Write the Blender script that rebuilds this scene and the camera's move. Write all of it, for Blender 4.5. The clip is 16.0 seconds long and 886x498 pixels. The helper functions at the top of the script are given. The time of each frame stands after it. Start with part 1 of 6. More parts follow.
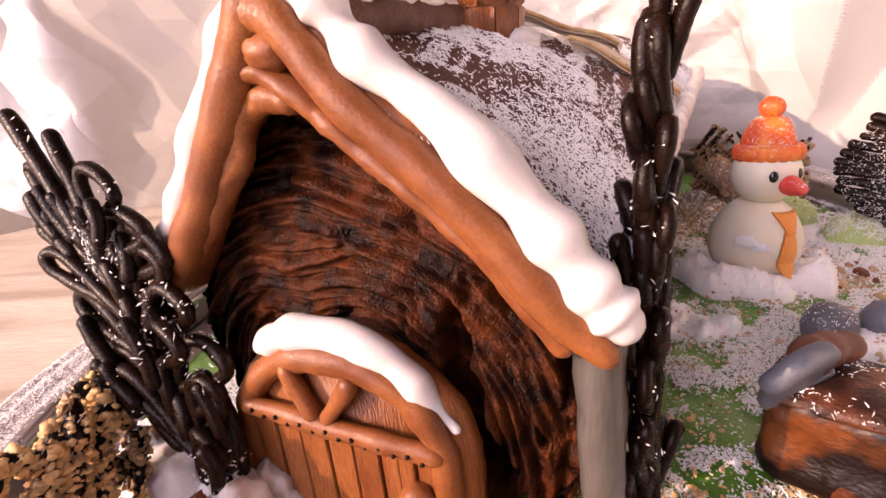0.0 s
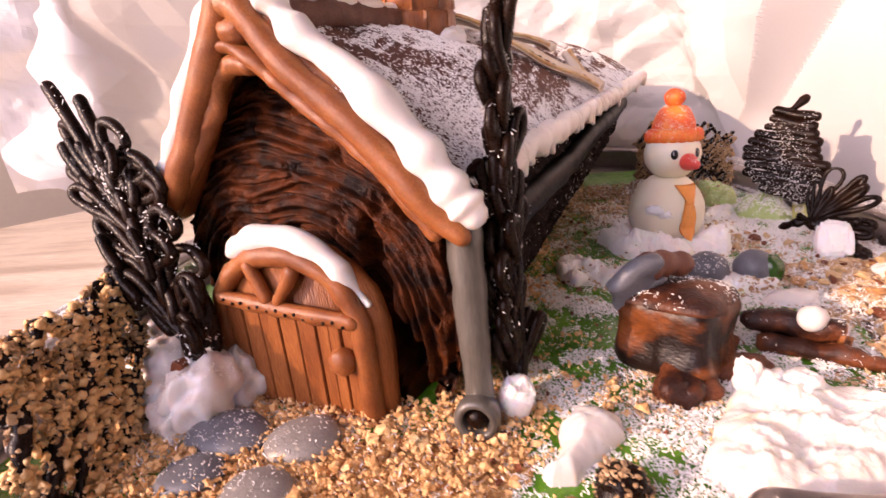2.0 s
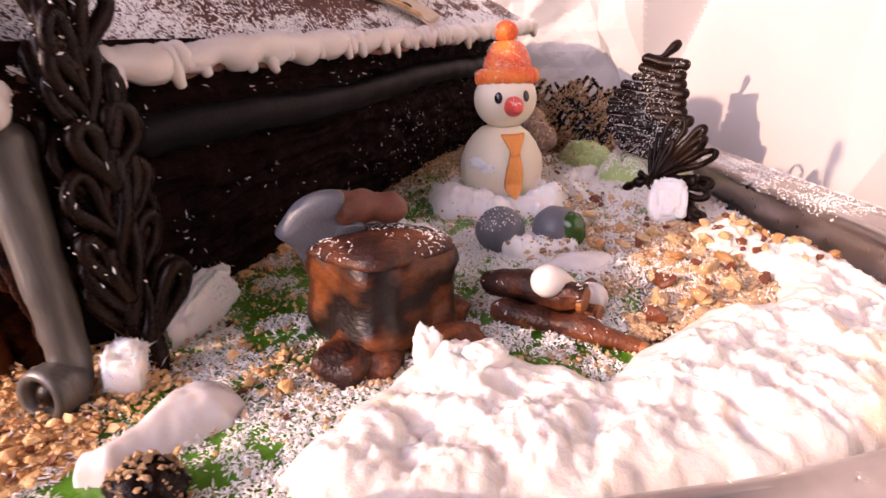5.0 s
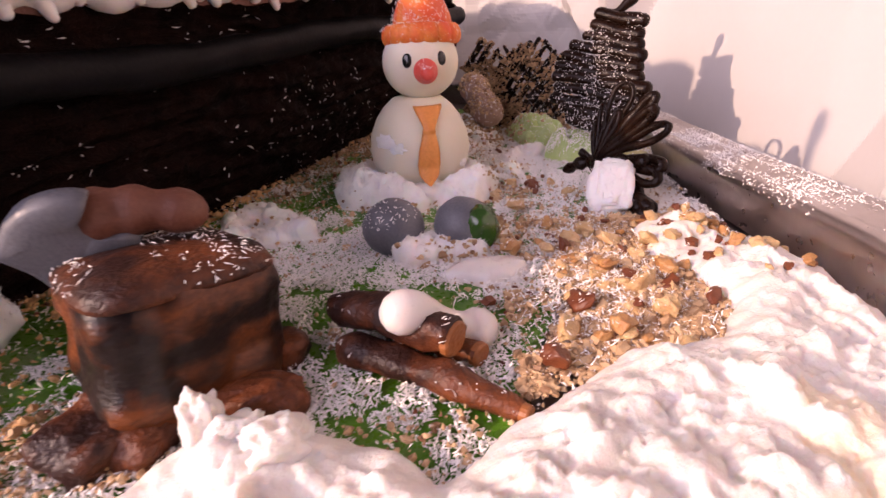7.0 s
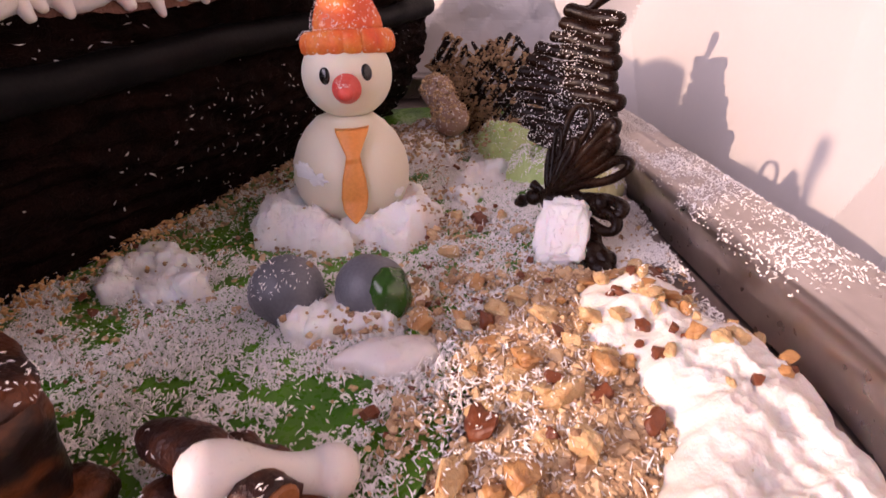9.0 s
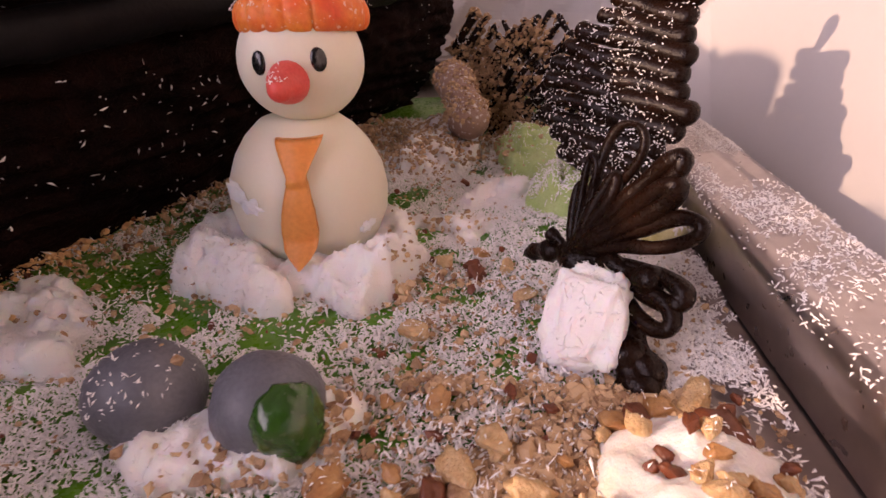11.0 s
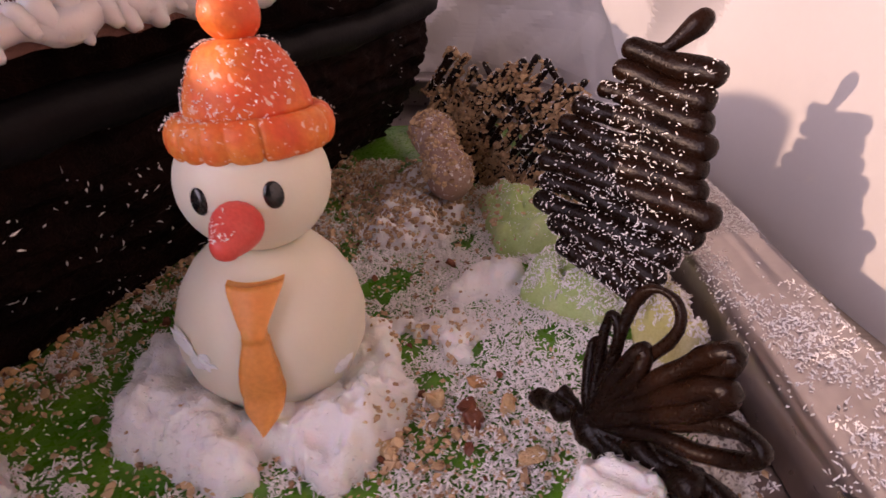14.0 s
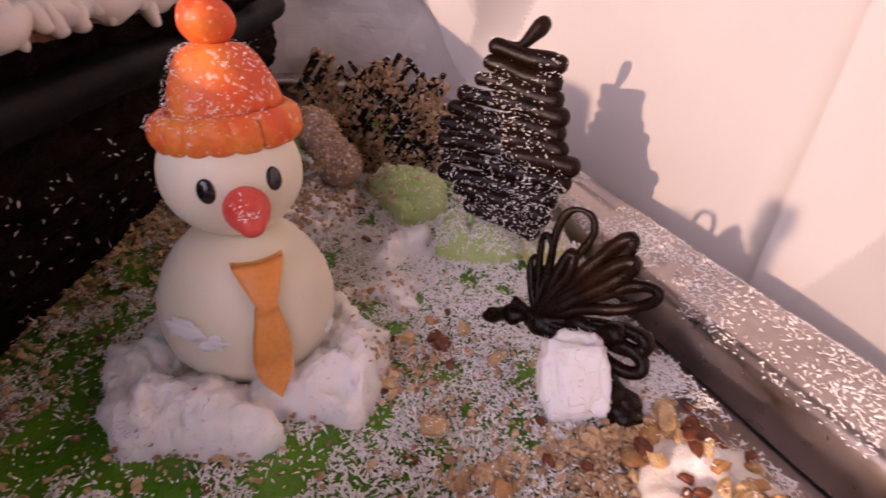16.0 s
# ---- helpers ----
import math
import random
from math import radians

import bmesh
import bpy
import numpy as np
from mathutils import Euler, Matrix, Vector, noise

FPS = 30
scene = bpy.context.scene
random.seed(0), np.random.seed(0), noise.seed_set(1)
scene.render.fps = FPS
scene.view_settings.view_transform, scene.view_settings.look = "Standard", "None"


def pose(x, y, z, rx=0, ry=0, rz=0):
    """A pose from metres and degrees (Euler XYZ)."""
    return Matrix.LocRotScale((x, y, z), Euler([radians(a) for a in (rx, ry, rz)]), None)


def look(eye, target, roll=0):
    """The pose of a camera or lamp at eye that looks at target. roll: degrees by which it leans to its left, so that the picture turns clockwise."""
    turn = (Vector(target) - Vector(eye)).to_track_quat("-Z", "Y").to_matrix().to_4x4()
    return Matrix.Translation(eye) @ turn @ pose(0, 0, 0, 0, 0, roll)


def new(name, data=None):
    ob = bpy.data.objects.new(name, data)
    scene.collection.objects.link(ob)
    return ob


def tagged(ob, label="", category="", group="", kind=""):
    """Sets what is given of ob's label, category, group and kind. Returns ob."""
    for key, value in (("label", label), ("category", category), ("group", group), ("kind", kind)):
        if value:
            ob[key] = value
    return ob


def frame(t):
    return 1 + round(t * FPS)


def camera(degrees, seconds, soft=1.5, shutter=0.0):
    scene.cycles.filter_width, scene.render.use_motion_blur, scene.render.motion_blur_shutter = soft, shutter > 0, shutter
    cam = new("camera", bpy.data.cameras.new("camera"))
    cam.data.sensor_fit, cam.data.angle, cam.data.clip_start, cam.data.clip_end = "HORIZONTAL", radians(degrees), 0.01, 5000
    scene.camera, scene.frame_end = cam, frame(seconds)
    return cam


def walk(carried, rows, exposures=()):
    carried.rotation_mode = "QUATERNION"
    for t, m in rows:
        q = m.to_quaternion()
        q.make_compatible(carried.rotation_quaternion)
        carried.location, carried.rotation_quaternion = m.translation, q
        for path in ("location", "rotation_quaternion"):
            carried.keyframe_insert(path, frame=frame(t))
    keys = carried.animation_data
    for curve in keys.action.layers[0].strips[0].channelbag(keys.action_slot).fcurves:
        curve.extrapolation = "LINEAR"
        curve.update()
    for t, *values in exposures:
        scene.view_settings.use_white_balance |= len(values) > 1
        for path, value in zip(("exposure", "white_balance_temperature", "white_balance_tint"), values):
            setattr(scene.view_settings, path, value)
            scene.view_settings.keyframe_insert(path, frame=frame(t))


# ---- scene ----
import itertools

cam = camera(81.39, 16.0, shutter=0.4)
U = 0.055  # metres in one unit of the plan
PATH = [
    (0, 0.0174, -0.0628, 2.2044, 3.93, -21.62, -5.39),
    (0.5, 0.0517, -0.2862, 2.2089, 4.15, -21.19, -5.62),
    (1, 0.1090, -0.5248, 2.2797, 4.25, -21.05, -4.99),
    (1.5, 0.2689, -0.7532, 2.1251, 4.12, -20.07, -5.21),
    (2, 0.5117, -0.9734, 1.9818, 4.09, -19.66, -5.16),
    (2.5, 0.7839, -1.0609, 1.8353, 4.12, -19.42, -3.86),
    (3, 1.0583, -1.0459, 1.6906, 4.23, -19.28, -3.83),
    (3.5, 1.4700, -0.9022, 1.6206, 4.07, -19.41, -3.87),
    (4, 1.7996, -0.7090, 1.6048, 3.95, -19.42, -3.90),
    (4.5, 2.0351, -0.5072, 1.5100, 3.75, -19.83, -3.01),
    (5, 2.2290, -0.3254, 1.4056, 3.55, -21.71, -3.27),
    (5.2, 2.2794, -0.2393, 1.3583, 3.30, -22.27, -3.45),
    (7.3, 2.9540, 0.6164, 1.1699, 3.00, -24.84, -3.79),
    (7.5, 3.0323, 0.7243, 1.1298, 3.51, -25.21, -4.03),
    (8, 3.2181, 0.9193, 1.1164, 3.87, -26.19, -3.74),
    (8.5, 3.3034, 1.0462, 1.2216, 4.30, -26.54, -4.19),
    (9, 3.3294, 1.1414, 1.3543, 4.51, -26.71, -4.10),
    (9.5, 3.3135, 1.3274, 1.4517, 4.58, -26.73, -3.69),
    (9.7, 3.3154, 1.4548, 1.4222, 4.77, -26.69, -3.25),
    (11.8, 3.6740, 2.4003, 1.2230, 15.36, -29.45, -3.06),
    (12, 3.6423, 2.4503, 1.2406, 16.62, -29.55, -2.72),
    (12.5, 3.6427, 2.6176, 1.2428, 19.75, -30.54, -2.62),
    (13, 3.6389, 2.7426, 1.3061, 19.91, -30.79, -2.87),
    (13.5, 3.6322, 2.8330, 1.4935, 13.11, -30.95, -2.61),
    (14, 3.4569, 2.7498, 1.6375, 7.61, -31.04, -3.96),
    (14.5, 3.1100, 2.6133, 1.7203, 1.48, -31.24, -2.86),
    (15, 2.7862, 2.4554, 1.7884, -4.18, -31.61, -2.07),
    (15.5, 2.7320, 2.4064, 1.7384, -10.32, -31.86, -0.80),
    (16, 2.8065, 2.3259, 1.7470, -16.97, -31.86, -0.30),
]
EXPOSURES = [(0, 0.20, 7250, 26), (5.2, 0.14, 6800, 26), (7.3, -0.08, 6750, 28), (9.5, -0.05, 6650, 28), (11.8, -0.19, 7400, 29), (13.0, -0.23, 7150, 29), (14.2, -0.24, 6850, 29), (15.0, -0.27, 6950, 29), (16, -0.36, 6950, 30)]
walk(cam, [(t, pose(x * U, y * U, z * U, 90 + tilt, 0, yaw) @ pose(0, 0, 0, 0, 0, roll)) for t, x, y, z, yaw, tilt, roll in PATH], EXPOSURES)

# ---- light: low sun through a room's unseen window, its sky, and added fill ----
AX, AY = (0.7, 0.714), (0.714, -0.7)  # the room's directions, along its long wall and away from it
SUN_FROM = Vector((-0.89, -0.455, 0.375)).normalized()


def room(along, off, z):
    """A place in the room in metres, from along the long wall, off it, and height over the table."""
    return Vector((-0.46 + AX[0] * along + AY[0] * off, 0.475 + AX[1] * along + AY[1] * off, z))


world = bpy.data.worlds.new("sky")
scene.world = world
world.use_nodes = True
sky = world.node_tree.nodes.new("ShaderNodeTexSky")
sky.sky_type, sky.sun_disc = "NISHITA", False
sky.sun_elevation = math.asin(SUN_FROM.z)
sky.sun_rotation = math.atan2(SUN_FROM.x, SUN_FROM.y)
world.node_tree.links.new(sky.outputs[0], world.node_tree.nodes["Background"].inputs[0])
world.node_tree.nodes["Background"].inputs[1].default_value = 0.12

sun = new("sun", bpy.data.lights.new("sun", "SUN"))
sun.data.energy, sun.data.angle, sun.data.color = 4.0, radians(0.9), (1.0, 0.74, 0.52)
sun.matrix_world = look(SUN_FROM * 3, (0, 0, 0))


def unseen_window_light(name, along, off, z, width, height, toward, power, color):
    lamp = new(name, bpy.data.lights.new(name, "AREA"))
    lamp.data.shape, lamp.data.size, lamp.data.size_y = "RECTANGLE", width, height
    lamp.data.energy, lamp.data.color = power, color
    eye = room(along, off, z)
    lamp.matrix_world = look(eye, eye + toward)
    return lamp


E1, E2 = Vector((*AX, 0)), Vector((*AY, 0))
unseen_window_light("unseen_window_light", -0.76, 0.41, 0.66, 1.36, 1.16, E1, 20.0, (0.89, 0.81, 0.985))
# added fill lamp in an assumed opening behind the camera, lifting the ambient level
unseen_window_light("unseen_window_light", 0.4, 2.38, 0.68, 1.5, 1.1, -E2, 0.6, (0.91, 0.83, 0.97))

# ---- shapes ----
rng = np.random.default_rng(7)


def lattice_noise(p, seed=0):
    """Smooth noise from -1 to 1 at the places p."""
    p = np.asarray(p, float)
    i = np.floor(p).astype(np.int64)
    f = p - i
    f = f * f * (3 - 2 * f)
    total = np.zeros(len(p))
    for dx in (0, 1):
        for dy in (0, 1):
            for dz in (0, 1):
                h = (i[:, 0] + dx) * 374761393 + (i[:, 1] + dy) * 668265263 + (i[:, 2] + dz) * 1440670441 + seed * 1013904223
                h = (h ^ (h >> 13)) * 1274126177 & 0xFFFFFFFF
                h = (h ^ (h >> 16)) & 0xFFFF
                w = (f[:, 0] if dx else 1 - f[:, 0]) * (f[:, 1] if dy else 1 - f[:, 1]) * (f[:, 2] if dz else 1 - f[:, 2])
                total += w * (h / 32767.5 - 1)
    return total


def fbm(p, octaves=4, seed=0, gain=0.5):
    p, total, amp = np.asarray(p, float), 0, 1.0
    for n in range(octaves):
        total = total + amp * lattice_noise(p * 2.03**n + 17.3 * n, seed + n)
        amp *= gain
    return total


class Geo:
    """Corners and faces in units of the plan."""

    def __init__(self, verts=(), faces=()):
        self.v = np.asarray(verts, float).reshape(-1, 3)
        self.f = [np.asarray(f, np.int64) for f in faces]

    def add(self, other):
        off = len(self.v)
        self.v = np.vstack([self.v, other.v])
        self.f += [f + off for f in other.f]
        return self

    def moved(self, m=None, at=(0, 0, 0)):
        v = self.v if m is None else self.v @ np.asarray(m, float).T
        return Geo(v + np.asarray(at, float), self.f)

    def tris(self):
        out = []
        for f in self.f:
            for k in range(1, f.shape[1] - 1):
                out.append(f[:, [0, k, k + 1]])
        return np.vstack(out)

    def normals(self):
        t = self.tris()
        n = np.cross(self.v[t[:, 1]] - self.v[t[:, 0]], self.v[t[:, 2]] - self.v[t[:, 0]])
        out = np.zeros_like(self.v)
        for k in range(3):
            np.add.at(out, t[:, k], n)
        return out / np.maximum(np.linalg.norm(out, axis=1, keepdims=True), 1e-12)


def turn(rx=0, ry=0, rz=0):
    return np.array(Euler([radians(a) for a in (rx, ry, rz)]).to_matrix())


def grid(p, close_u=False, close_v=False):
    """A sheet of quads through the places p[u, v]."""
    nu, nv = p.shape[:2]
    idx = np.arange(nu * nv).reshape(nu, nv)
    if close_u:
        idx = np.vstack([idx, idx[:1]])
    if close_v:
        idx = np.hstack([idx, idx[:, :1]])
    q = np.stack([idx[:-1, :-1], idx[1:, :-1], idx[1:, 1:], idx[:-1, 1:]], -1).reshape(-1, 4)
    return Geo(p.reshape(-1, 3), [q])


def slab(p, depth):
    """A sheet p[u, v] with thickness: depth is a vector, or an array of them like p."""
    nu, nv = p.shape[:2]
    top, low = grid(p), grid(p - depth)
    n = nu * nv
    idx = np.arange(n).reshape(nu, nv)
    rim = np.concatenate([idx[:, 0], idx[-1, 1:], idx[-2::-1, -1], idx[0, -2:0:-1]])
    nxt = np.roll(rim, -1)
    side = np.stack([rim, nxt, nxt + n, rim + n], -1)
    return Geo(np.vstack([top.v, low.v]), [top.f[0], low.f[0][:, ::-1] + n, side])


def smooth_path(points, n):
    """A smooth curve of n places through the points."""
    p = np.asarray(points, float)
    if len(p) < 3:
        s = np.linspace(0, 1, n)[:, None]
        return p[0] * (1 - s) + p[-1] * s
    q = np.vstack([2 * p[0] - p[1], p, 2 * p[-1] - p[-2]])
    out = []
    for t in np.linspace(0, len(p) - 1 - 1e-9, n):
        k, u = int(t), t - int(t)
        a, b, c, d = q[k : k + 4]
        out.append(0.5 * (2 * b + (c - a) * u + (2 * a - 5 * b + 4 * c - d) * u * u + (3 * b - a - 3 * c + d) * u**3))
    return np.array(out)


def tube(path, radius, seg=10, round_ends=True, flat=1.0, up=(0, 0, 1), ripple=0.0, seed=0, freq=9.0):
    """A round bar along a path. flat squeezes it along up."""
    path = np.asarray(path, float)
    n = len(path)
    radius = np.broadcast_to(np.asarray(radius, float), n).copy()
    d = np.gradient(path, axis=0)
    d /= np.linalg.norm(d, axis=1, keepdims=True)
    if round_ends:
        a = radians(1) * np.array([20, 45, 70])
        head = [path[0] - d[0] * radius[0] * flat * math.sin(x) for x in a[::-1]]
        tail = [path[-1] + d[-1] * radius[-1] * flat * math.sin(x) for x in a]
        path = np.vstack([head, path, tail])
        radius = np.concatenate([radius[0] * np.cos(a[::-1]), radius, radius[-1] * np.cos(a)])
        d = np.vstack([[d[0]] * 3, d, [d[-1]] * 3])
    first = np.cross(d[0], np.asarray(up, float))
    if np.linalg.norm(first) < 0.3:
        first = np.cross(d[0], (1.0, 0.31, 0.2))
    side = [first / np.linalg.norm(first)]
    for k in range(1, len(d)):
        nxt = side[-1] - d[k] * (side[-1] @ d[k])
        side.append(nxt / np.linalg.norm(nxt))
    side = np.array(side)
    above = np.cross(side, d)
    ang = np.linspace(0, 2 * math.pi, seg, endpoint=False)
    ring = np.cos(ang)[None, :, None] * side[:, None] + flat * np.sin(ang)[None, :, None] * above[:, None]
    p = path[:, None] + ring * radius[:, None, None]
    if ripple:
        p = p + ring * (ripple * fbm(p.reshape(-1, 3) * freq, 3, seed)).reshape(p.shape[:2])[..., None]
    g = grid(p, close_v=True)
    m = len(path)
    caps = np.array([np.arange(seg)[::-1] + 0, np.arange(seg) + (m - 1) * seg])
    g.f.append(caps[:, ::-1])
    return g


def ball(at, radii, nu=20, nv=14, m=None):
    th, ph = np.linspace(0, 2 * math.pi, nu, endpoint=False), np.linspace(0.05, math.pi - 0.05, nv)
    p = np.stack([np.sin(ph)[None] * np.cos(th)[:, None], np.sin(ph)[None] * np.sin(th)[:, None], np.cos(ph)[None] * np.ones((nu, 1))], -1)
    g = grid(p * np.asarray(radii, float), close_u=True)
    g.f[0] = g.f[0][:, ::-1]
    idx = np.arange(nu * nv).reshape(nu, nv)
    g.f.append(np.array([idx[:, 0], idx[::-1, -1]]))
    return g.moved(m, at)


def lump(at, radii, amp=0.15, freq=3.0, seed=0, m=None, nu=28, nv=18, floor=None, octaves=4, ridge=0.0, boxy=1.0):
    """An uneven clump; floor: the height at which it is cut flat."""
    g = ball((0, 0, 0), (1, 1, 1), nu, nv)
    k = fbm(g.v * freq + seed * 3.7, octaves, seed)
    g.v = np.sign(g.v) * np.abs(g.v) ** boxy
    if ridge:
        k = (1 - ridge) * k + ridge * (0.8 - 2.2 * np.abs(fbm(g.v * freq * 0.8 + seed, 2, seed + 9)))
    g.v = g.v * (1 + amp * k)[:, None] * np.asarray(radii, float)
    g = g.moved(m, at)
    if floor is not None:
        g.v[:, 2] = np.maximum(g.v[:, 2], floor)
    return g


def lathe(profile, at, seg=32, wave=None, m=None):
    """A turned shape; profile rows are radius and height; wave(angle, row) scales the radius."""
    pr = np.asarray(profile, float)
    ang = np.linspace(0, 2 * math.pi, seg, endpoint=False)
    k = np.ones((len(pr), seg)) if wave is None else np.array([[wave(a, i) for a in ang] for i in range(len(pr))])
    p = np.stack([pr[:, :1] * np.cos(ang) * k, pr[:, :1] * np.sin(ang) * k, pr[:, 1:2] * np.ones(seg)], -1)
    g = grid(p, close_v=True)
    g.f = [f[:, ::-1] for f in g.f]
    g.f.append(np.array([np.arange(seg)[::-1], np.arange(seg) + (len(pr) - 1) * seg]))
    return g.moved(m, at)


def rbox(at, half, bevel=0.2, m=None, jitter=0.0, seed=0):
    """A box with cut edges."""
    bm = bmesh.new()
    bmesh.ops.create_cube(bm, size=2)
    for v in bm.verts:
        v.co = Vector([c * h for c, h in zip(v.co, half)])
    bmesh.ops.bevel(bm, geom=list(bm.edges), offset=bevel * min(half), segments=2, affect="EDGES")
    v = np.array([x.co[:] for x in bm.verts])
    by = {}
    for f in bm.faces:
        by.setdefault(len(f.verts), []).append([x.index for x in f.verts])
    bm.free()
    if jitter:
        v = v + jitter * np.stack([lattice_noise(v * 6 + 5 * k, seed + k) for k in range(3)], -1)
    return Geo(v, [np.array(f) for f in by.values()]).moved(m, at)


def prism(outline, depth, origin, ex, ey, ez):
    """A plate with an outline in the plane of ex, ey, thick along ez."""
    o = np.asarray(outline, float)
    e = [np.asarray(x, float) for x in (origin, ex, ey, ez)]
    top = e[0] + o[:, :1] * e[1] + o[:, 1:2] * e[2]
    n = len(o)
    i = np.arange(n)
    j = np.roll(i, -1)
    return Geo(np.vstack([top, top - depth * e[3]]), [i[None], (i[::-1] + n)[None], np.stack([j, i, i + n, j + n], -1)])


def scatter_on(g, n, keep=None, seed=0, facing=-0.2):
    """n random places on g with normals; keep(p) gives the chance that one stays."""
    r = np.random.default_rng(seed)
    t = g.tris()
    a, b, c = (g.v[t[:, k]] for k in range(3))
    nor = np.cross(b - a, c - a)
    area = np.linalg.norm(nor, axis=1)
    nor = nor / np.maximum(area, 1e-12)[:, None]
    w = area * (nor[:, 2] > facing)
    pick = r.choice(len(t), n, p=w / w.sum())
    u, v = r.random(n), r.random(n)
    u, v = np.where(u + v > 1, 1 - u, u), np.where(u + v > 1, 1 - v, v)
    p = a[pick] + u[:, None] * (b - a)[pick] + v[:, None] * (c - a)[pick]
    q = nor[pick]
    if keep is not None:
        ok = r.random(n) < keep(p)
        p, q = p[ok], q[ok]
    return p, q


def flakes(p, n, length=0.034, width=0.010, seed=0, tilt=0.35):
    """Thin curled shreds at places p with normals n."""
    r = np.random.default_rng(seed)
    k = len(p)
    t = np.cross(n, r.normal(size=(k, 3)))
    t /= np.maximum(np.linalg.norm(t, axis=1, keepdims=True), 1e-9)
    t = t + n * (tilt * r.normal(size=(k, 1)))
    b = np.cross(n, t)
    size = np.exp(0.55 * r.normal(size=(k, 1))).clip(0.25, 2.2)
    half, wide = t * length / 2 * size, b * width / 2 * r.uniform(0.45, 1.25, (k, 1))
    lift = n * width * 0.6
    mid = p + half * r.uniform(-0.5, 0.5, (k, 1)) + b * length * 0.13 * r.normal(size=(k, 1)) + lift
    v = np.stack([p - half + lift * 0.7, p + half + lift * r.uniform(0.3, 1.6, (k, 1)), mid - wide, mid + wide, mid + lift * 0.8], 1).reshape(-1, 3)
    o = 5 * np.arange(k)[:, None]
    f = np.concatenate([o + np.array([x]) for x in ((0, 2, 4), (2, 1, 4), (1, 3, 4), (3, 0, 4), (0, 3, 2), (1, 2, 3))])
    return Geo(v, [f])


CUBE_F = np.array([(0, 1, 3, 2), (4, 6, 7, 5), (0, 4, 5, 1), (2, 3, 7, 6), (0, 2, 6, 4), (1, 5, 7, 3)])
GOLD = (1 + 5**0.5) / 2
ICO = np.array([(s * a, t * GOLD * a, 0) for a in (0.65,) for s in (-1, 1) for t in (-1, 1)])
ICO = np.vstack([ICO, ICO[:, [2, 0, 1]], ICO[:, [1, 2, 0]]])
ICO_F = np.array([f for f in itertools.permutations(range(12), 3) if f[0] == min(f) and all(np.linalg.norm(ICO[f[a]] - ICO[f[b]]) < 1.4 for a, b in ((0, 1), (1, 2), (2, 0))) and np.cross(ICO[f[1]] - ICO[f[0]], ICO[f[2]] - ICO[f[0]]) @ ICO[f[0]] > 0])


def chips(p, n, size=0.05, seed=0, spread=0.5, fine=True):
    """Crumbs at places p; those that are not fine are rounder."""
    r = np.random.default_rng(seed)
    k = len(p)
    body, face = ICO, ICO_F
    m = len(body)
    v = body[None] * r.uniform(0.5, 1.1, (k, 1, 3)) * r.uniform(0.6, 1.2, (k, m, 1)) + (0.24 if fine else 0.17) * r.normal(size=(k, m, 3))
    q, _ = np.linalg.qr(r.normal(size=(k, 3, 3)))
    q[np.linalg.det(q) < 0] *= -1
    v = np.einsum("kij,kvj->kvi", q, v) * (size / 2) * np.minimum(np.exp(spread * r.normal(size=(k, 1, 1))), 2.2)
    v[..., 2] *= 0.8
    v = v + p[:, None] + n[:, None] * size * 0.25
    f = (m * np.arange(k)[:, None, None] + face[None]).reshape(-1, face.shape[1])
    return Geo(v.reshape(-1, 3), [f])


BASE = {}


def mesh_of(name, g, at, material, soft):
    me = bpy.data.meshes.new(name)
    v = (g.v - np.asarray(at, float)) * U
    sizes = np.concatenate([np.full(len(f), f.shape[1]) for f in g.f])
    loops = np.concatenate([f.ravel() for f in g.f])
    me.vertices.add(len(v))
    me.vertices.foreach_set("co", v.ravel())
    me.loops.add(len(loops))
    me.loops.foreach_set("vertex_index", loops)
    me.polygons.add(len(sizes))
    me.polygons.foreach_set("loop_start", np.concatenate([[0], np.cumsum(sizes)[:-1]]))
    me.polygons.foreach_set("loop_total", sizes)
    me.update(calc_edges=True)
    me.validate()
    me.polygons.foreach_set("use_smooth", np.full(len(me.polygons), soft))
    me.materials.append(material)
    return me


def solo(name, g, material, label="", category="", group="", kind="", at=None, soft=True):
    """A thing, or a piece of the setting, that is one mesh."""
    if at is None:
        lo, hi = g.v.min(0), g.v.max(0)
        at = ((lo[0] + hi[0]) / 2, (lo[1] + hi[1]) / 2, lo[2])
    ob = new(name, mesh_of(name, g, at, material, soft))
    ob.location = Vector(at) * U
    BASE[ob.name] = tuple(at)
    return tagged(ob, label, category, group, kind)


def thing(name, at, label, category, group="", kind=""):
    ob = new(name)
    ob.empty_display_size = 0.01
    ob.location = Vector(at) * U
    BASE[ob.name] = tuple(at)
    return tagged(ob, label, category, group, kind)


def part(name, g, material, parent, label="", soft=True, kind=""):
    """A mesh under a thing or under a part, of a shape in the plan's places."""
    at = BASE[parent.name]
    ob = new(name, mesh_of(name, g, at, material, soft))
    ob.parent = parent
    BASE[ob.name] = at
    return tagged(ob, label, kind=kind)


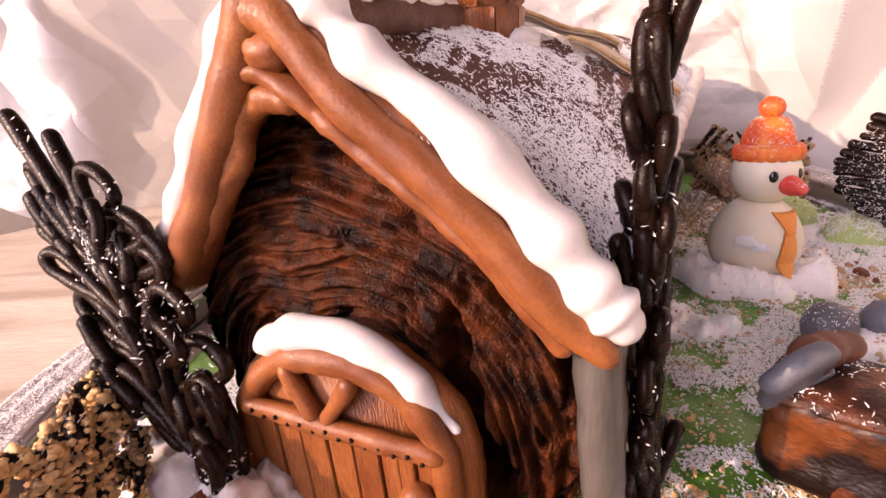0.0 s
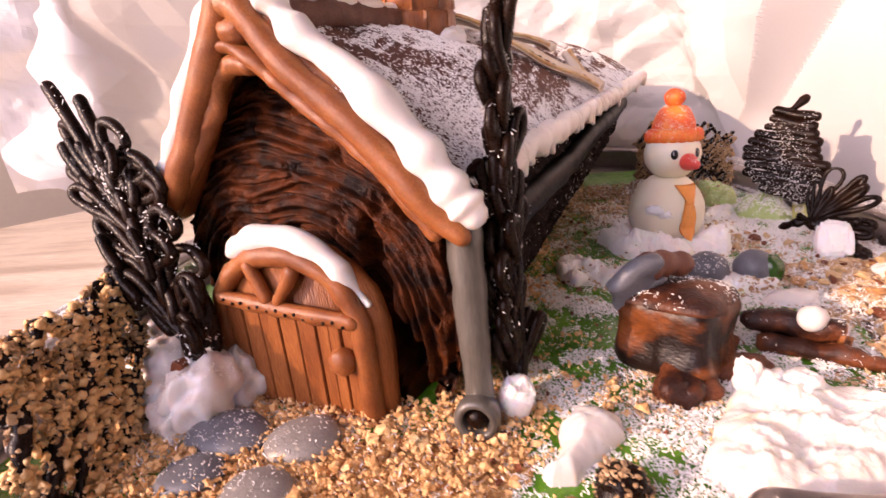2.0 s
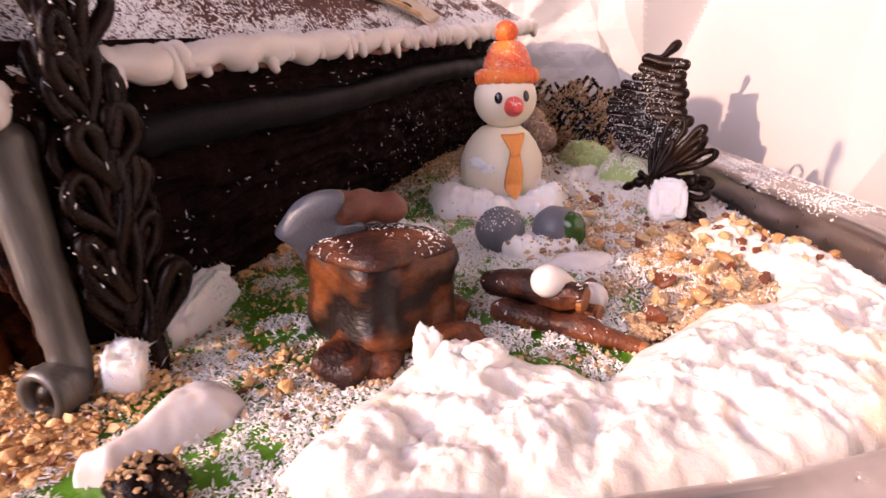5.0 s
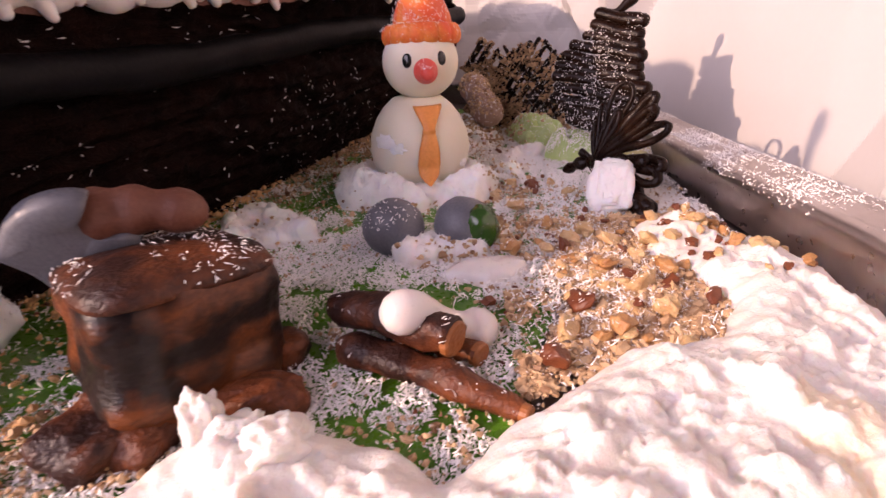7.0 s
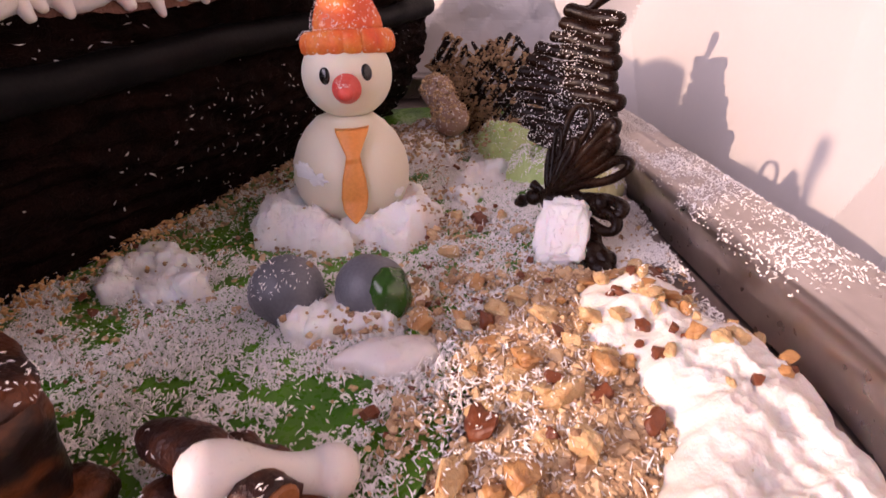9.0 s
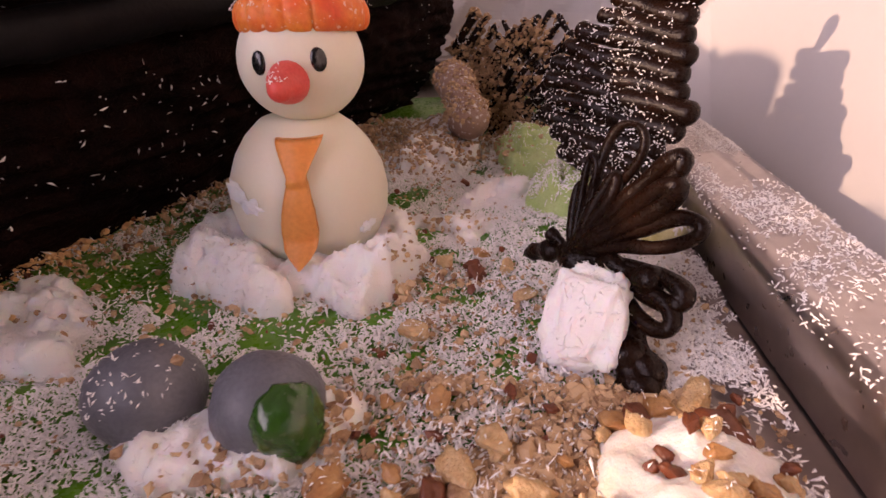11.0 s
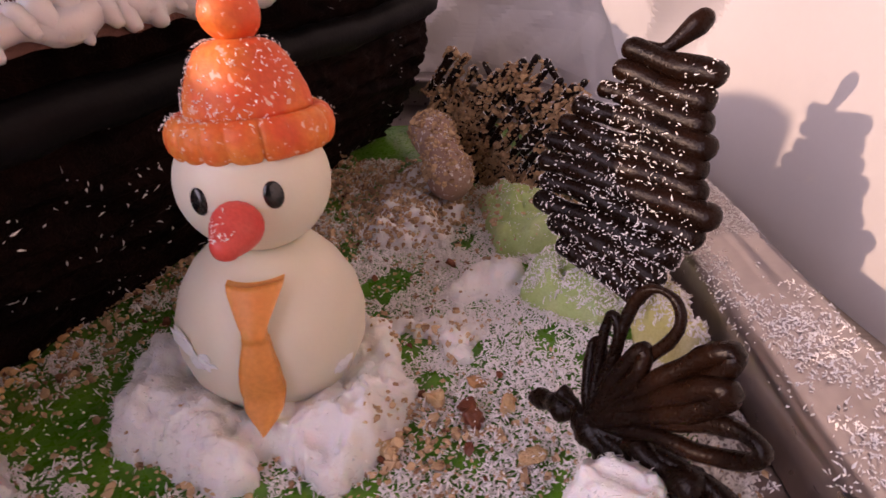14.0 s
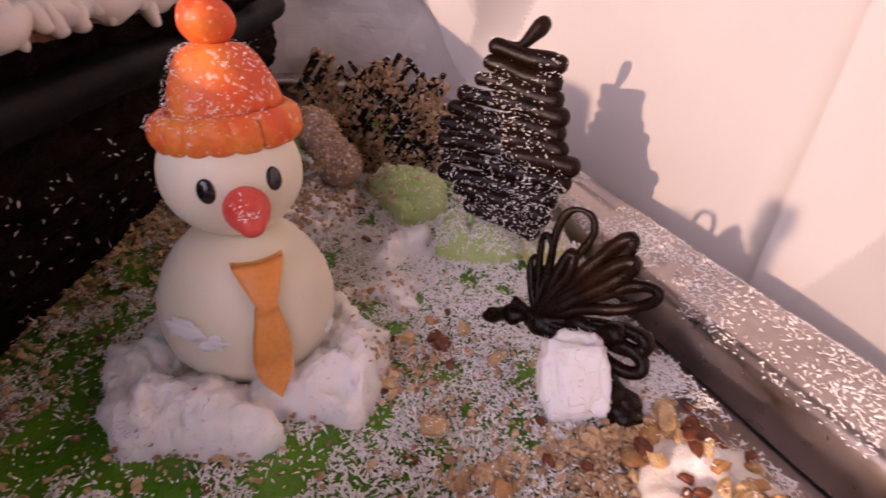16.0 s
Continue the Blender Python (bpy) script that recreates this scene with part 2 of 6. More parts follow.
# ---- materials ----
def material(name, one, two, grain=60.0, fine=900.0, rough=(0.45, 0.65), bump=0.3, depth=0.0006, metal=0.0, coat=0.0, inside=0.0, spots=None, bands=None, island=0.0, spec=0.5, stretch=None, mix=(0.32, 0.68), thin=0.0, fleck=0.45):
    """A surface of two colours mixed by noise at two scales. grain, fine: per metre. inside: light that enters, with its depth.
    spots: a colour, its scale and how much of the surface it covers. bands: waves per metre and their share."""
    m = bpy.data.materials.new(name)
    m.use_nodes = True
    nt = m.node_tree
    put, link = nt.nodes.new, nt.links.new
    bs = nt.nodes["Principled BSDF"]
    co = put("ShaderNodeTexCoord").outputs["Object"]
    if stretch:
        mp = put("ShaderNodeMapping")
        mp.inputs["Scale"].default_value = stretch
        link(co, mp.inputs[0])
        co = mp.outputs[0]

    def noise_at(scale, detail=4.0):
        x = put("ShaderNodeTexNoise")
        x.inputs["Scale"].default_value, x.inputs["Detail"].default_value = scale, detail
        link(co, x.inputs["Vector"])
        return x.outputs["Fac"]

    def ramp(src, a, b, ca=(0, 0, 0), cb=(1, 1, 1)):
        x = put("ShaderNodeValToRGB")
        x.color_ramp.elements[0].position, x.color_ramp.elements[1].position = a, b
        x.color_ramp.elements[0].color, x.color_ramp.elements[1].color = (*ca, 1), (*cb, 1)
        link(src, x.inputs[0])
        return x.outputs[0]

    def blend(fac, a, b):
        x = put("ShaderNodeMix")
        x.data_type = "RGBA"
        for src, at in ((fac, 0), (a, 6), (b, 7)):
            if isinstance(src, (tuple, float)):
                x.inputs[at].default_value = (*src, 1) if isinstance(src, tuple) else src
            else:
                link(src, x.inputs[at])
        return x.outputs[2]

    big, small = noise_at(grain), noise_at(fine, 3.0)
    color = blend(ramp(big, *mix), one, two)
    if bands:
        w = put("ShaderNodeTexWave")
        w.inputs["Scale"].default_value, w.inputs["Distortion"].default_value, w.inputs["Detail"].default_value = bands[0], 6.0, 3.0
        w.inputs["Detail Scale"].default_value = 2.0
        link(co, w.inputs["Vector"])
        color = blend(ramp(w.outputs["Fac"], 0.25, 0.9, (0, 0, 0), (bands[1],) * 3), color, two)
    dark = tuple(c * 0.72 for c in one)
    color = blend(ramp(small, 0.35, 0.75, (0, 0, 0), (fleck,) * 3), color, dark)
    if island:
        x = put("ShaderNodeNewGeometry")
        color = blend(ramp(x.outputs["Random Per Island"], 0.5 - island / 2, 0.5 + island / 2), color, two)
    if spots:
        color = blend(ramp(noise_at(spots[1], 2.0), 0.66 - spots[2], 0.70 - spots[2]), color, spots[0])
    link(color, bs.inputs["Base Color"])
    link(ramp(small, 0.3, 0.7, (rough[0],) * 3, (rough[1],) * 3), bs.inputs["Roughness"])
    bs.inputs["Metallic"].default_value, bs.inputs["Coat Weight"].default_value = metal, coat
    bs.inputs["Coat Roughness"].default_value = 0.18
    bs.inputs["Specular IOR Level"].default_value = spec
    if inside:
        bs.inputs["Subsurface Weight"].default_value = 0.6
        bs.inputs["Subsurface Scale"].default_value = inside
        bs.inputs["Subsurface Radius"].default_value = (1.0, 0.7, 0.5)
    if bump:
        b = put("ShaderNodeBump")
        b.inputs["Strength"].default_value, b.inputs["Distance"].default_value = bump, depth or 0.0005
        mix = put("ShaderNodeMath")
        mix.operation = "MULTIPLY_ADD"
        mix.inputs[1].default_value = 1.5
        link(big, mix.inputs[0])
        link(small, mix.inputs[2])
        link(mix.outputs[0], b.inputs["Height"])
        link(b.outputs[0], bs.inputs["Normal"])
    if thin:
        glow, both = put("ShaderNodeBsdfTranslucent"), put("ShaderNodeMixShader")
        link(color, glow.inputs["Color"])
        both.inputs[0].default_value = thin
        link(bs.outputs[0], both.inputs[1])
        link(glow.outputs[0], both.inputs[2])
        link(both.outputs[0], nt.nodes["Material Output"].inputs["Surface"])
    return m


CHOC = material("dark_chocolate", (0.005, 0.0022, 0.0014), (0.018, 0.0068, 0.0031), 90, 1500, (0.20, 0.40), 0.4, 0.0004, spec=0.16)
CHOC_FACE = material("glossy_chocolate_cream", (0.009, 0.0021, 0.0008), (0.110, 0.0270, 0.0060), 140, 1500, (0.30, 0.50), 0.8, 0.0008, spec=0.15, mix=(0.36, 0.66))
CHOC_BARK = material("chocolate_bark", (0.0040, 0.0015, 0.0011), (0.016, 0.0055, 0.0038), 120, 1400, (0.5, 0.75), 0.9, 0.0010, spec=0.06)
LIQUORICE = material("liquorice", (0.004, 0.0036, 0.004), (0.009, 0.0080, 0.0085), 60, 800, (0.38, 0.52), 0.3, 0.0004, spec=0.09)
MARZIPAN_BROWN = material("brown_marzipan", (0.17, 0.046, 0.010), (0.36, 0.125, 0.034), 75, 1300, (0.36, 0.58), 0.3, 0.0005, inside=0.002, spec=0.45)
DOOR_BROWN = material("stained_marzipan", (0.15, 0.036, 0.008), (0.37, 0.125, 0.034), 95, 1300, (0.32, 0.55), 0.6, 0.0007, spec=0.45, stretch=(1.3, 1.3, 0.25))
ROOF_BROWN = material("cocoa_marzipan", (0.092, 0.032, 0.020), (0.185, 0.072, 0.044), 90, 1300, (0.5, 0.7), 0.7, 0.0009)
ICING = material("white_icing", (0.70, 0.655, 0.63), (0.76, 0.725, 0.705), 50, 900, (0.25, 0.4), 0.15, 0.0003, inside=0.003, coat=0.2, fleck=0.06)
CREAM = material("whipped_cream", (0.78, 0.735, 0.68), (0.83, 0.80, 0.77), 110, 1300, (0.5, 0.7), 0.35, 0.0008, inside=0.004, spots=((0.86, 0.76, 0.60), 38, 0.02), fleck=0.1)
MERINGUE = material("sugar_snow", (0.92, 0.88, 0.85), (0.95, 0.93, 0.91), 200, 1700, (0.55, 0.8), 0.3, 0.0007, inside=0.003, fleck=0.03)
COCONUT = material("coconut_flakes", (0.88, 0.85, 0.81), (0.93, 0.915, 0.90), 400, 3000, (0.5, 0.7), 0.0, island=0.9, fleck=0.0)
GREEN = material("green_icing", (0.040, 0.18, 0.005), (0.16, 0.38, 0.032), 45, 700, (0.2, 0.42), 0.3, 0.0004, coat=0.25, inside=0.002)
GREEN_DARK = material("dark_green_icing", (0.015, 0.06, 0.006), (0.03, 0.11, 0.012), 90, 900, (0.15, 0.3), 0.3, 0.0004, coat=0.4)
GREEN_LUMP = material("pale_green_marzipan", (0.42, 0.56, 0.20), (0.55, 0.66, 0.33), 90, 1500, (0.5, 0.7), 0.5, 0.0007, inside=0.002)
YELLOW_LUMP = material("pale_yellow_sugar", (0.68, 0.64, 0.22), (0.74, 0.70, 0.42), 90, 1500, (0.5, 0.7), 0.5, 0.0007)
NUTS = material("chopped_nuts", (0.16, 0.054, 0.020), (0.67, 0.47, 0.27), 300, 2500, (0.5, 0.75), 0.0, island=1.0)
NUT_BED = material("nut_crumb_bed", (0.14, 0.056, 0.022), (0.42, 0.26, 0.12), 420, 1900, (0.5, 0.7), 0.8, 0.0012)
NUTS_PALE = material("pale_chopped_nuts", (0.56, 0.24, 0.065), (0.92, 0.62, 0.30), 300, 2500, (0.5, 0.75), 0.0, island=1.0, fleck=0.15, thin=0.12)
BED_PALE = material("pale_nut_crumb_bed", (0.50, 0.22, 0.06), (0.80, 0.54, 0.25), 420, 1900, (0.5, 0.7), 0.8, 0.0012, fleck=0.2)
LATTICE_NUT = material("toasted_nut_crumbs", (0.15, 0.055, 0.018), (0.62, 0.41, 0.22), 300, 2500, (0.3, 0.5), 0.0, island=1.0, thin=0.2)
NUT_PIECE = material("nut_kernel", (0.50, 0.29, 0.115), (0.80, 0.63, 0.38), 150, 1700, (0.35, 0.6), 0.6, 0.0008, inside=0.001)
NUT_GOLD = material("toasted_nut_kernel", (0.34, 0.135, 0.040), (0.66, 0.41, 0.17), 150, 1700, (0.3, 0.5), 0.5, 0.0006, coat=0.15)
NUT_SKIN = material("nut_skin", (0.12, 0.030, 0.012), (0.22, 0.065, 0.022), 160, 1500, (0.35, 0.55), 0.4, 0.0005)
STONE = material("grey_marzipan", (0.20, 0.185, 0.175), (0.30, 0.28, 0.265), 80, 1300, (0.4, 0.6), 0.4, 0.0004, spots=((0.42, 0.38, 0.33), 190, 0.03))
STONE_BLUE = material("blue_grey_marzipan", (0.105, 0.11, 0.13), (0.17, 0.175, 0.20), 70, 1300, (0.35, 0.55), 0.3, 0.0004, bands=(18, 0.3))
PIPE_GREY = material("silver_grey_marzipan", (0.036, 0.031, 0.026), (0.12, 0.108, 0.092), 60, 1200, (0.28, 0.42), 0.25, 0.0004, bands=(30, 0.5), stretch=(1, 1, 0.15), coat=0.2)
WOOD_MARZ = material("caramel_brown_marzipan", (0.009, 0.0030, 0.0020), (0.185, 0.052, 0.012), 58, 700, (0.3, 0.5), 0.3, 0.0008, stretch=(0.8, 0.8, 1.5), mix=(0.45, 0.60), spec=0.35)
STICK_BROWN = material("cocoa_brown_marzipan", (0.028, 0.009, 0.006), (0.22, 0.064, 0.021), 85, 1000, (0.35, 0.55), 0.6, 0.0008, mix=(0.42, 0.68), spec=0.35)
CUT_BROWN = material("caramel_marzipan", (0.26, 0.085, 0.022), (0.36, 0.13, 0.04), 85, 1200, (0.35, 0.55), 0.4, 0.0005)
HANDLE_BROWN = material("rosy_brown_marzipan", (0.13, 0.042, 0.024), (0.20, 0.075, 0.043), 90, 1300, (0.45, 0.6), 0.4, 0.0005)
SNOWMAN_WHITE = material("ivory_marzipan", (0.76, 0.70, 0.55), (0.80, 0.75, 0.62), 40, 1100, (0.42, 0.55), 0.12, 0.0002, inside=0.004, fleck=0.06)
HAT_ORANGE = material("orange_marzipan", (0.80, 0.115, 0.028), (0.90, 0.42, 0.065), 62, 900, (0.45, 0.62), 0.4, 0.0005, inside=0.002, mix=(0.40, 0.70), spots=((0.88, 0.52, 0.40), 620, 0.02))
TIE_ORANGE = material("apricot_marzipan", (0.80, 0.30, 0.065), (0.84, 0.36, 0.095), 50, 900, (0.45, 0.6), 0.15, 0.0003, inside=0.002)
NOSE_RED = material("red_marzipan", (0.70, 0.060, 0.045), (0.76, 0.13, 0.10), 120, 1400, (0.4, 0.55), 0.25, 0.0003, inside=0.002)
EYE_BLACK = material("black_sugar", (0.006, 0.006, 0.006), (0.012, 0.011, 0.011), 90, 900, (0.18, 0.3), 0.1, 0.0002, coat=0.4)
SILVER = material("tarnished_silver", (0.42, 0.37, 0.36), (0.52, 0.47, 0.46), 30, 260, (0.26, 0.38), 0.05, 0.0002, metal=1.0, fleck=0.2)
PAPER = material("white_paper", (0.77, 0.74, 0.735), (0.80, 0.78, 0.775), 14, 420, (0.65, 0.8), 0.03, 0.0002, thin=0.32, fleck=0.03)
TABLE = material("grey_wood", (0.44, 0.355, 0.27), (0.74, 0.64, 0.52), 16, 300, (0.35, 0.55), 0.3, 0.0004, bands=(9, 0.6), stretch=(0.22, 2.6, 1), mix=(0.36, 0.60))
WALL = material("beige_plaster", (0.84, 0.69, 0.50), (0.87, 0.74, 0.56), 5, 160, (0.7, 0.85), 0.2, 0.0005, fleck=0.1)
# unseen ceiling and side walls: dark only to cut light bounced onto the cake
CEILING_DIM = material("dim_unseen_ceiling", (0.40, 0.36, 0.34), (0.44, 0.40, 0.38), 4, 140, (0.7, 0.85), 0.2, 0.0005, fleck=0.1)
ROOM_DIM = material("dim_unseen_wall", (0.17, 0.135, 0.115), (0.20, 0.16, 0.14), 4, 140, (0.7, 0.85), 0.2, 0.0005)
FLOOR = material("oak_floor", (0.13, 0.075, 0.04), (0.20, 0.12, 0.065), 6, 180, (0.4, 0.6), 0.2, 0.0004, stretch=(0.3, 3, 1))

# ---- the room: seen wall and table; floor, ceiling and windowed walls added unseen ----
def room_box(a0, a1, o0, o1, z0, z1):
    """A block in the room's directions, in metres."""
    lo = [room(a, o, z) / U for a in (a0, a1) for o in (o0, o1) for z in (z0, z1)]
    g = Geo(np.array([v[:] for v in lo]), [CUBE_F])
    return g


def room_part(name, blocks, mat):
    g = Geo()
    for b in blocks:
        g.add(room_box(*b))
    return solo(name, g, mat, kind="structure", soft=False)


room_part("floor", [(-0.9, 3.0, -0.45, 2.5, -0.86, -0.76)], FLOOR)
room_part("ceiling", [(-0.9, 3.0, -0.45, 2.5, 1.75, 1.85)], CEILING_DIM)
room_part("wall_north", [(-0.8, 2.9, -0.45, -0.35, -0.76, 1.75)], WALL)
room_part("unseen_wall_west", [(-0.9, -0.8, -0.45, -0.28, -0.76, 1.75), (-0.9, -0.8, 1.1, 2.5, -0.76, 1.75), (-0.9, -0.8, -0.28, 1.1, -0.76, 0.06), (-0.9, -0.8, -0.28, 1.1, 1.25, 1.75)], ROOM_DIM)
# this opening is assumed, made for the fill lamp
room_part("unseen_wall_south", [(-0.8, -0.35, 2.4, 2.5, -0.76, 1.75), (1.15, 2.9, 2.4, 2.5, -0.76, 1.75), (-0.35, 1.15, 2.4, 2.5, -0.76, 0.1), (-0.35, 1.15, 2.4, 2.5, 1.25, 1.75)], ROOM_DIM)
room_part("unseen_wall_east", [(2.9, 3.0, -0.45, 2.4, -0.76, 1.75)], ROOM_DIM)

table = thing("table", (0, 4, -0.22 - 0.75 / U), "grey-brown wooden table under the silver tray", "table")
part("tabletop", rbox(np.array(room(0.55, 0.62, -0.0121 - 0.015)) / U, (0.85 / U, 0.6 / U, 0.015 / U), 0.3, turn(0, 0, 45.5)), TABLE, table, soft=False)
for a in (-0.22, 1.32):
    for o in (0.1, 1.14):
        part("leg", rbox(np.array(room(a, o, -0.39)) / U, (0.03 / U, 0.03 / U, 0.37 / U), 0.15, turn(0, 0, 45.5)), TABLE, table, soft=False)

# ---- the silver tray ----
RIM = smooth_path([(0.25, 0.36), (0.72, 0.42), (1.03, 0.46), (1.35, 0.54), (1.48, 0.66), (1.61, 0.745), (1.83, 0.71), (2.04, 0.69), (2.37, 0.715), (2.65, 0.76), (3.2, 0.86),
                   (3.85, 1.1), (4.32, 1.6), (4.5, 2.4), (4.44, 3.2), (4.38, 4.0), (4.34, 5.0), (4.24, 6.2), (3.95, 7.5), (3.3, 8.4), (2.0, 8.8), (0.2, 8.5), (-1.5, 7.0), (-2.4, 5.0),
                   (-2.72, 3.2), (-2.66, 2.1), (-2.3, 1.2), (-1.4, 0.6), (-0.5, 0.37), (0.25, 0.36)], 420)[:-1]
rim3 = np.c_[RIM, np.zeros(len(RIM))]
along = np.roll(RIM, -2, 0) - np.roll(RIM, 2, 0)
along /= np.linalg.norm(along, axis=1, keepdims=True)
outward = np.c_[along[:, 1], -along[:, 0], np.zeros(len(RIM))]
PROFILE = np.array([(0.03, -0.03), (0.02, 0.1), (0.0, 0.21), (0.02, 0.265), (0.07, 0.285), (0.12, 0.27), (0.17, 0.262), (0.22, 0.278), (0.27, 0.282), (0.31, 0.262), (0.35, 0.255), (0.40, 0.268), (0.44, 0.255), (0.46, 0.21), (0.44, 0.14), (0.34, 0.02), (0.2, -0.12), (0.1, -0.16)])
front = np.clip(1.4 - RIM[:, 1], 0, 1) * np.clip(RIM[:, 0] + 1.5, 0, 1)
rim_p = rim3[:, None] + outward[:, None] * (PROFILE[None, :, :1] * (1 + 0.12 * front[:, None, None]))
bead = 0.022 * np.cos((PROFILE[:, 0] - 0.08) * 2 * math.pi / 0.15) * (PROFILE[:, 1] > 0.24)
rim_p[..., 2] += PROFILE[None, :, 1] + front[:, None] * bead[None] - (front[:, None] * np.clip(PROFILE[None, :, 0] - 0.1, 0, 1) * 0.45) * (PROFILE[None, :, 1] > 0.2)
tray = thing("tray", (1, 4.5, -0.22), "tarnished silver serving tray with scrolled raised rim on the table", "tray")
rim_g = grid(rim_p[:, ::-1], close_u=True)
part("rim", rim_g, SILVER, tray, "silver rim with rolled beads")
ring = np.stack([rim3 * (1 - k) + np.array([1.0, 4.4, 0]) * k for k in np.linspace(-0.06, 0.999, 14)], 1) + np.array([0, 0, -0.05])
part("base", slab(ring, np.array([0, 0, 0.11])), SILVER, tray)
rest = np.stack([rim3 * (1 - k) + np.array([1.0, 4.4, 0]) * k for k in (0.05, 0.12)], 1) + np.array([0, 0, -0.14])
part("foot", slab(rest, np.array([0, 0, 0.078])), SILVER, tray)
CREST = int(np.argmin(np.hypot(RIM[:, 0] - 1.70, RIM[:, 1] - 0.75)))


def rim_line(i, out):
    """A place over the front rim, i steps along it and out from its inner edge."""
    i = np.clip(np.asarray(i, float), 2, len(RIM) - 3)
    k = i.astype(int)
    f = (i - k)[:, None]
    base = rim3[k] * (1 - f) + rim3[k + 1] * f
    away = outward[k] * (1 - f) + outward[k + 1] * f
    z = 0.280 - 0.45 * np.clip(out - 0.16, 0, 1) ** 1.25
    return base + away * out[:, None] + np.c_[0 * z, 0 * z, z]


for way in (-1, 1):
    for j, (reach, off, r) in enumerate(((64, 0.10, 0.030), (60, 0.215, 0.036), (56, 0.335, 0.040))):
        w = np.linspace(0, 1, 34)
        i = CREST + way * (1.2 + 1.3 * j + reach * w**1.3)
        out = off + (0.20 + 0.05 * j) * (1 - w) ** 5 * (1 if way > 0 else 1.2) + 0.02 * np.sin(w * 5)
        part("scroll", tube(rim_line(i, out), r * np.interp(w, [0, 0.06, 0.2, 0.7, 1], [0.5, 1.15, 1.25, 0.9, 0.3]), 12), SILVER, tray, "rolled silver flute")

# ---- the house: a frosted cake roll ----
def step(x, a, b):
    k = np.clip((x - a) / (b - a), 0, 1)
    return k * k * (3 - 2 * k)


HO, HR, HA = np.array([-0.485, 1.82]), np.array([0.944, -0.33]), np.array([0.33, 0.944])


def house_at(s, l, z):
    """A place from the house's own measures: across, back from the gable, and up."""
    s, l, z = np.broadcast_arrays(*(np.asarray(x, float) for x in (s, l, z)))
    return np.stack([HO[0] + s * HR[0] + l * HA[0], HO[1] + s * HR[1] + l * HA[1], z], -1)


def eave(l):
    return 0.98 + 0.10 * np.asarray(l, float)


def roof_sz(q, l):
    """Across and up for q from -1 (one eave) over 0 (the ridge) to 1."""
    b = 0.72 * np.clip(l / 1.6, 0, 1)
    k = np.abs(q)
    s = np.where(q > 0, -0.2 + (eave(l) + 0.2) * k, -0.2 - (eave(l) - 0.2) * k)
    z = 2.36 - 0.02 * l - (1.0 - 0.047 * l) * ((1 - b) * k + b * k**2.2)
    return s, z


def wall_s(l, z):
    return 0.74 + (0.26 + 0.045 * l) * np.sin(np.clip(z / 1.05, 0, 1) * math.pi / 2)


LEN = 6.4
house = thing("cake_house", (*(HO + 3 * HA), 0), "chocolate yule log cake shaped as a snow-dusted cottage on the tray", "cake house")

lv, zv = np.meshgrid(np.linspace(0.1, LEN, 300), np.linspace(-0.02, 1.5, 76), indexing="ij")


def bark_wall(side):
    p = house_at(wall_s(lv, zv) * side, lv, zv)
    flat = np.stack([lv.ravel() * 1.5, zv.ravel() * 10 + 0.35 * np.sin(lv.ravel() * 2.2), np.full(lv.size, side * 3.0)], -1)
    k = -np.abs(fbm(flat, 4, 5)) * 0.085 + 0.02 * fbm(flat * np.array([6, 1.6, 1]), 3, 8)
    return p + (np.r_[HR, 0] * side) * k.reshape(lv.shape)[..., None]


right, left = bark_wall(1), bark_wall(-1)
part("wall", grid(right), CHOC_BARK, house, "dark chocolate bark wall with long ridges")
part("wall", grid(left[::-1]), CHOC_BARK, house)
back = np.stack([left[-1], right[-1]], 0)
part("back_wall", grid(back), CHOC_BARK, house)
p, n = scatter_on(grid(right), 800, lambda p: np.clip(0.3 + 1.3 * fbm(p * 2.5, 2, 57), 0, 1), 55, -1.1)
part("stray_coconut", flakes(p + n * 0.006, n, 0.024, 0.011, 56), COCONUT, house, soft=False, kind="stuff")

# the cut front, combed in arcs round the door
uu, vv = np.meshgrid(np.linspace(-1, 1, 330), np.linspace(0, 1, 330), indexing="ij")
fz = -0.02 + 2.2 * vv
half = np.minimum(np.where(fz < 1.05, wall_s(0.0, np.clip(fz, 0, 2)) + 0.02, 0.99), (2.30 - fz) / 1.13 * 1.24 + 0.02)
fs = np.where(fz < 1.05, 0, -0.17 * np.clip((fz - 1.05) / 1.1, 0, 1)) + uu * half
rad = np.hypot(fs + 0.15, (fz - 0.35) * 0.9)
ang = np.arctan2(fs + 0.15, fz - 0.35)
wander = lattice_noise(np.stack([fs.ravel() * 3, fz.ravel() * 3, 0 * fs.ravel()], -1), 3)
sway2 = lattice_noise(np.stack([fs.ravel() * 4, fz.ravel() * 4, 7 + 0 * fs.ravel()], -1), 6)
arc = np.stack([rad.ravel() * 21 + 1.0 * wander + 1.3 * ang.ravel(), ang.ravel() * 2.6 + rad.ravel() * 2.5 + 0.9 * sway2, 0 * rad.ravel()], -1)
tear = np.stack([rad.ravel() * 27, ang.ravel() * 6.5 + wander, 4 + 0 * rad.ravel()], -1)
comb = (np.sqrt(np.abs(fbm(arc, 2, 21, 0.5)) + 0.012) - 0.45) * 0.085 + 0.013 * np.clip(fbm(tear, 2, 24, 0.6), -0.7, 0.5) + 0.004 * fbm(np.stack([fs.ravel() * 30, fz.ravel() * 30, 0 * rad.ravel()], -1), 2, 27)
hole = fbm(np.stack([fs.ravel() * 6.5 + 9 + 1.5 * fz.ravel(), fz.ravel() * 3.0, 0 * rad.ravel()], -1), 3, 33)
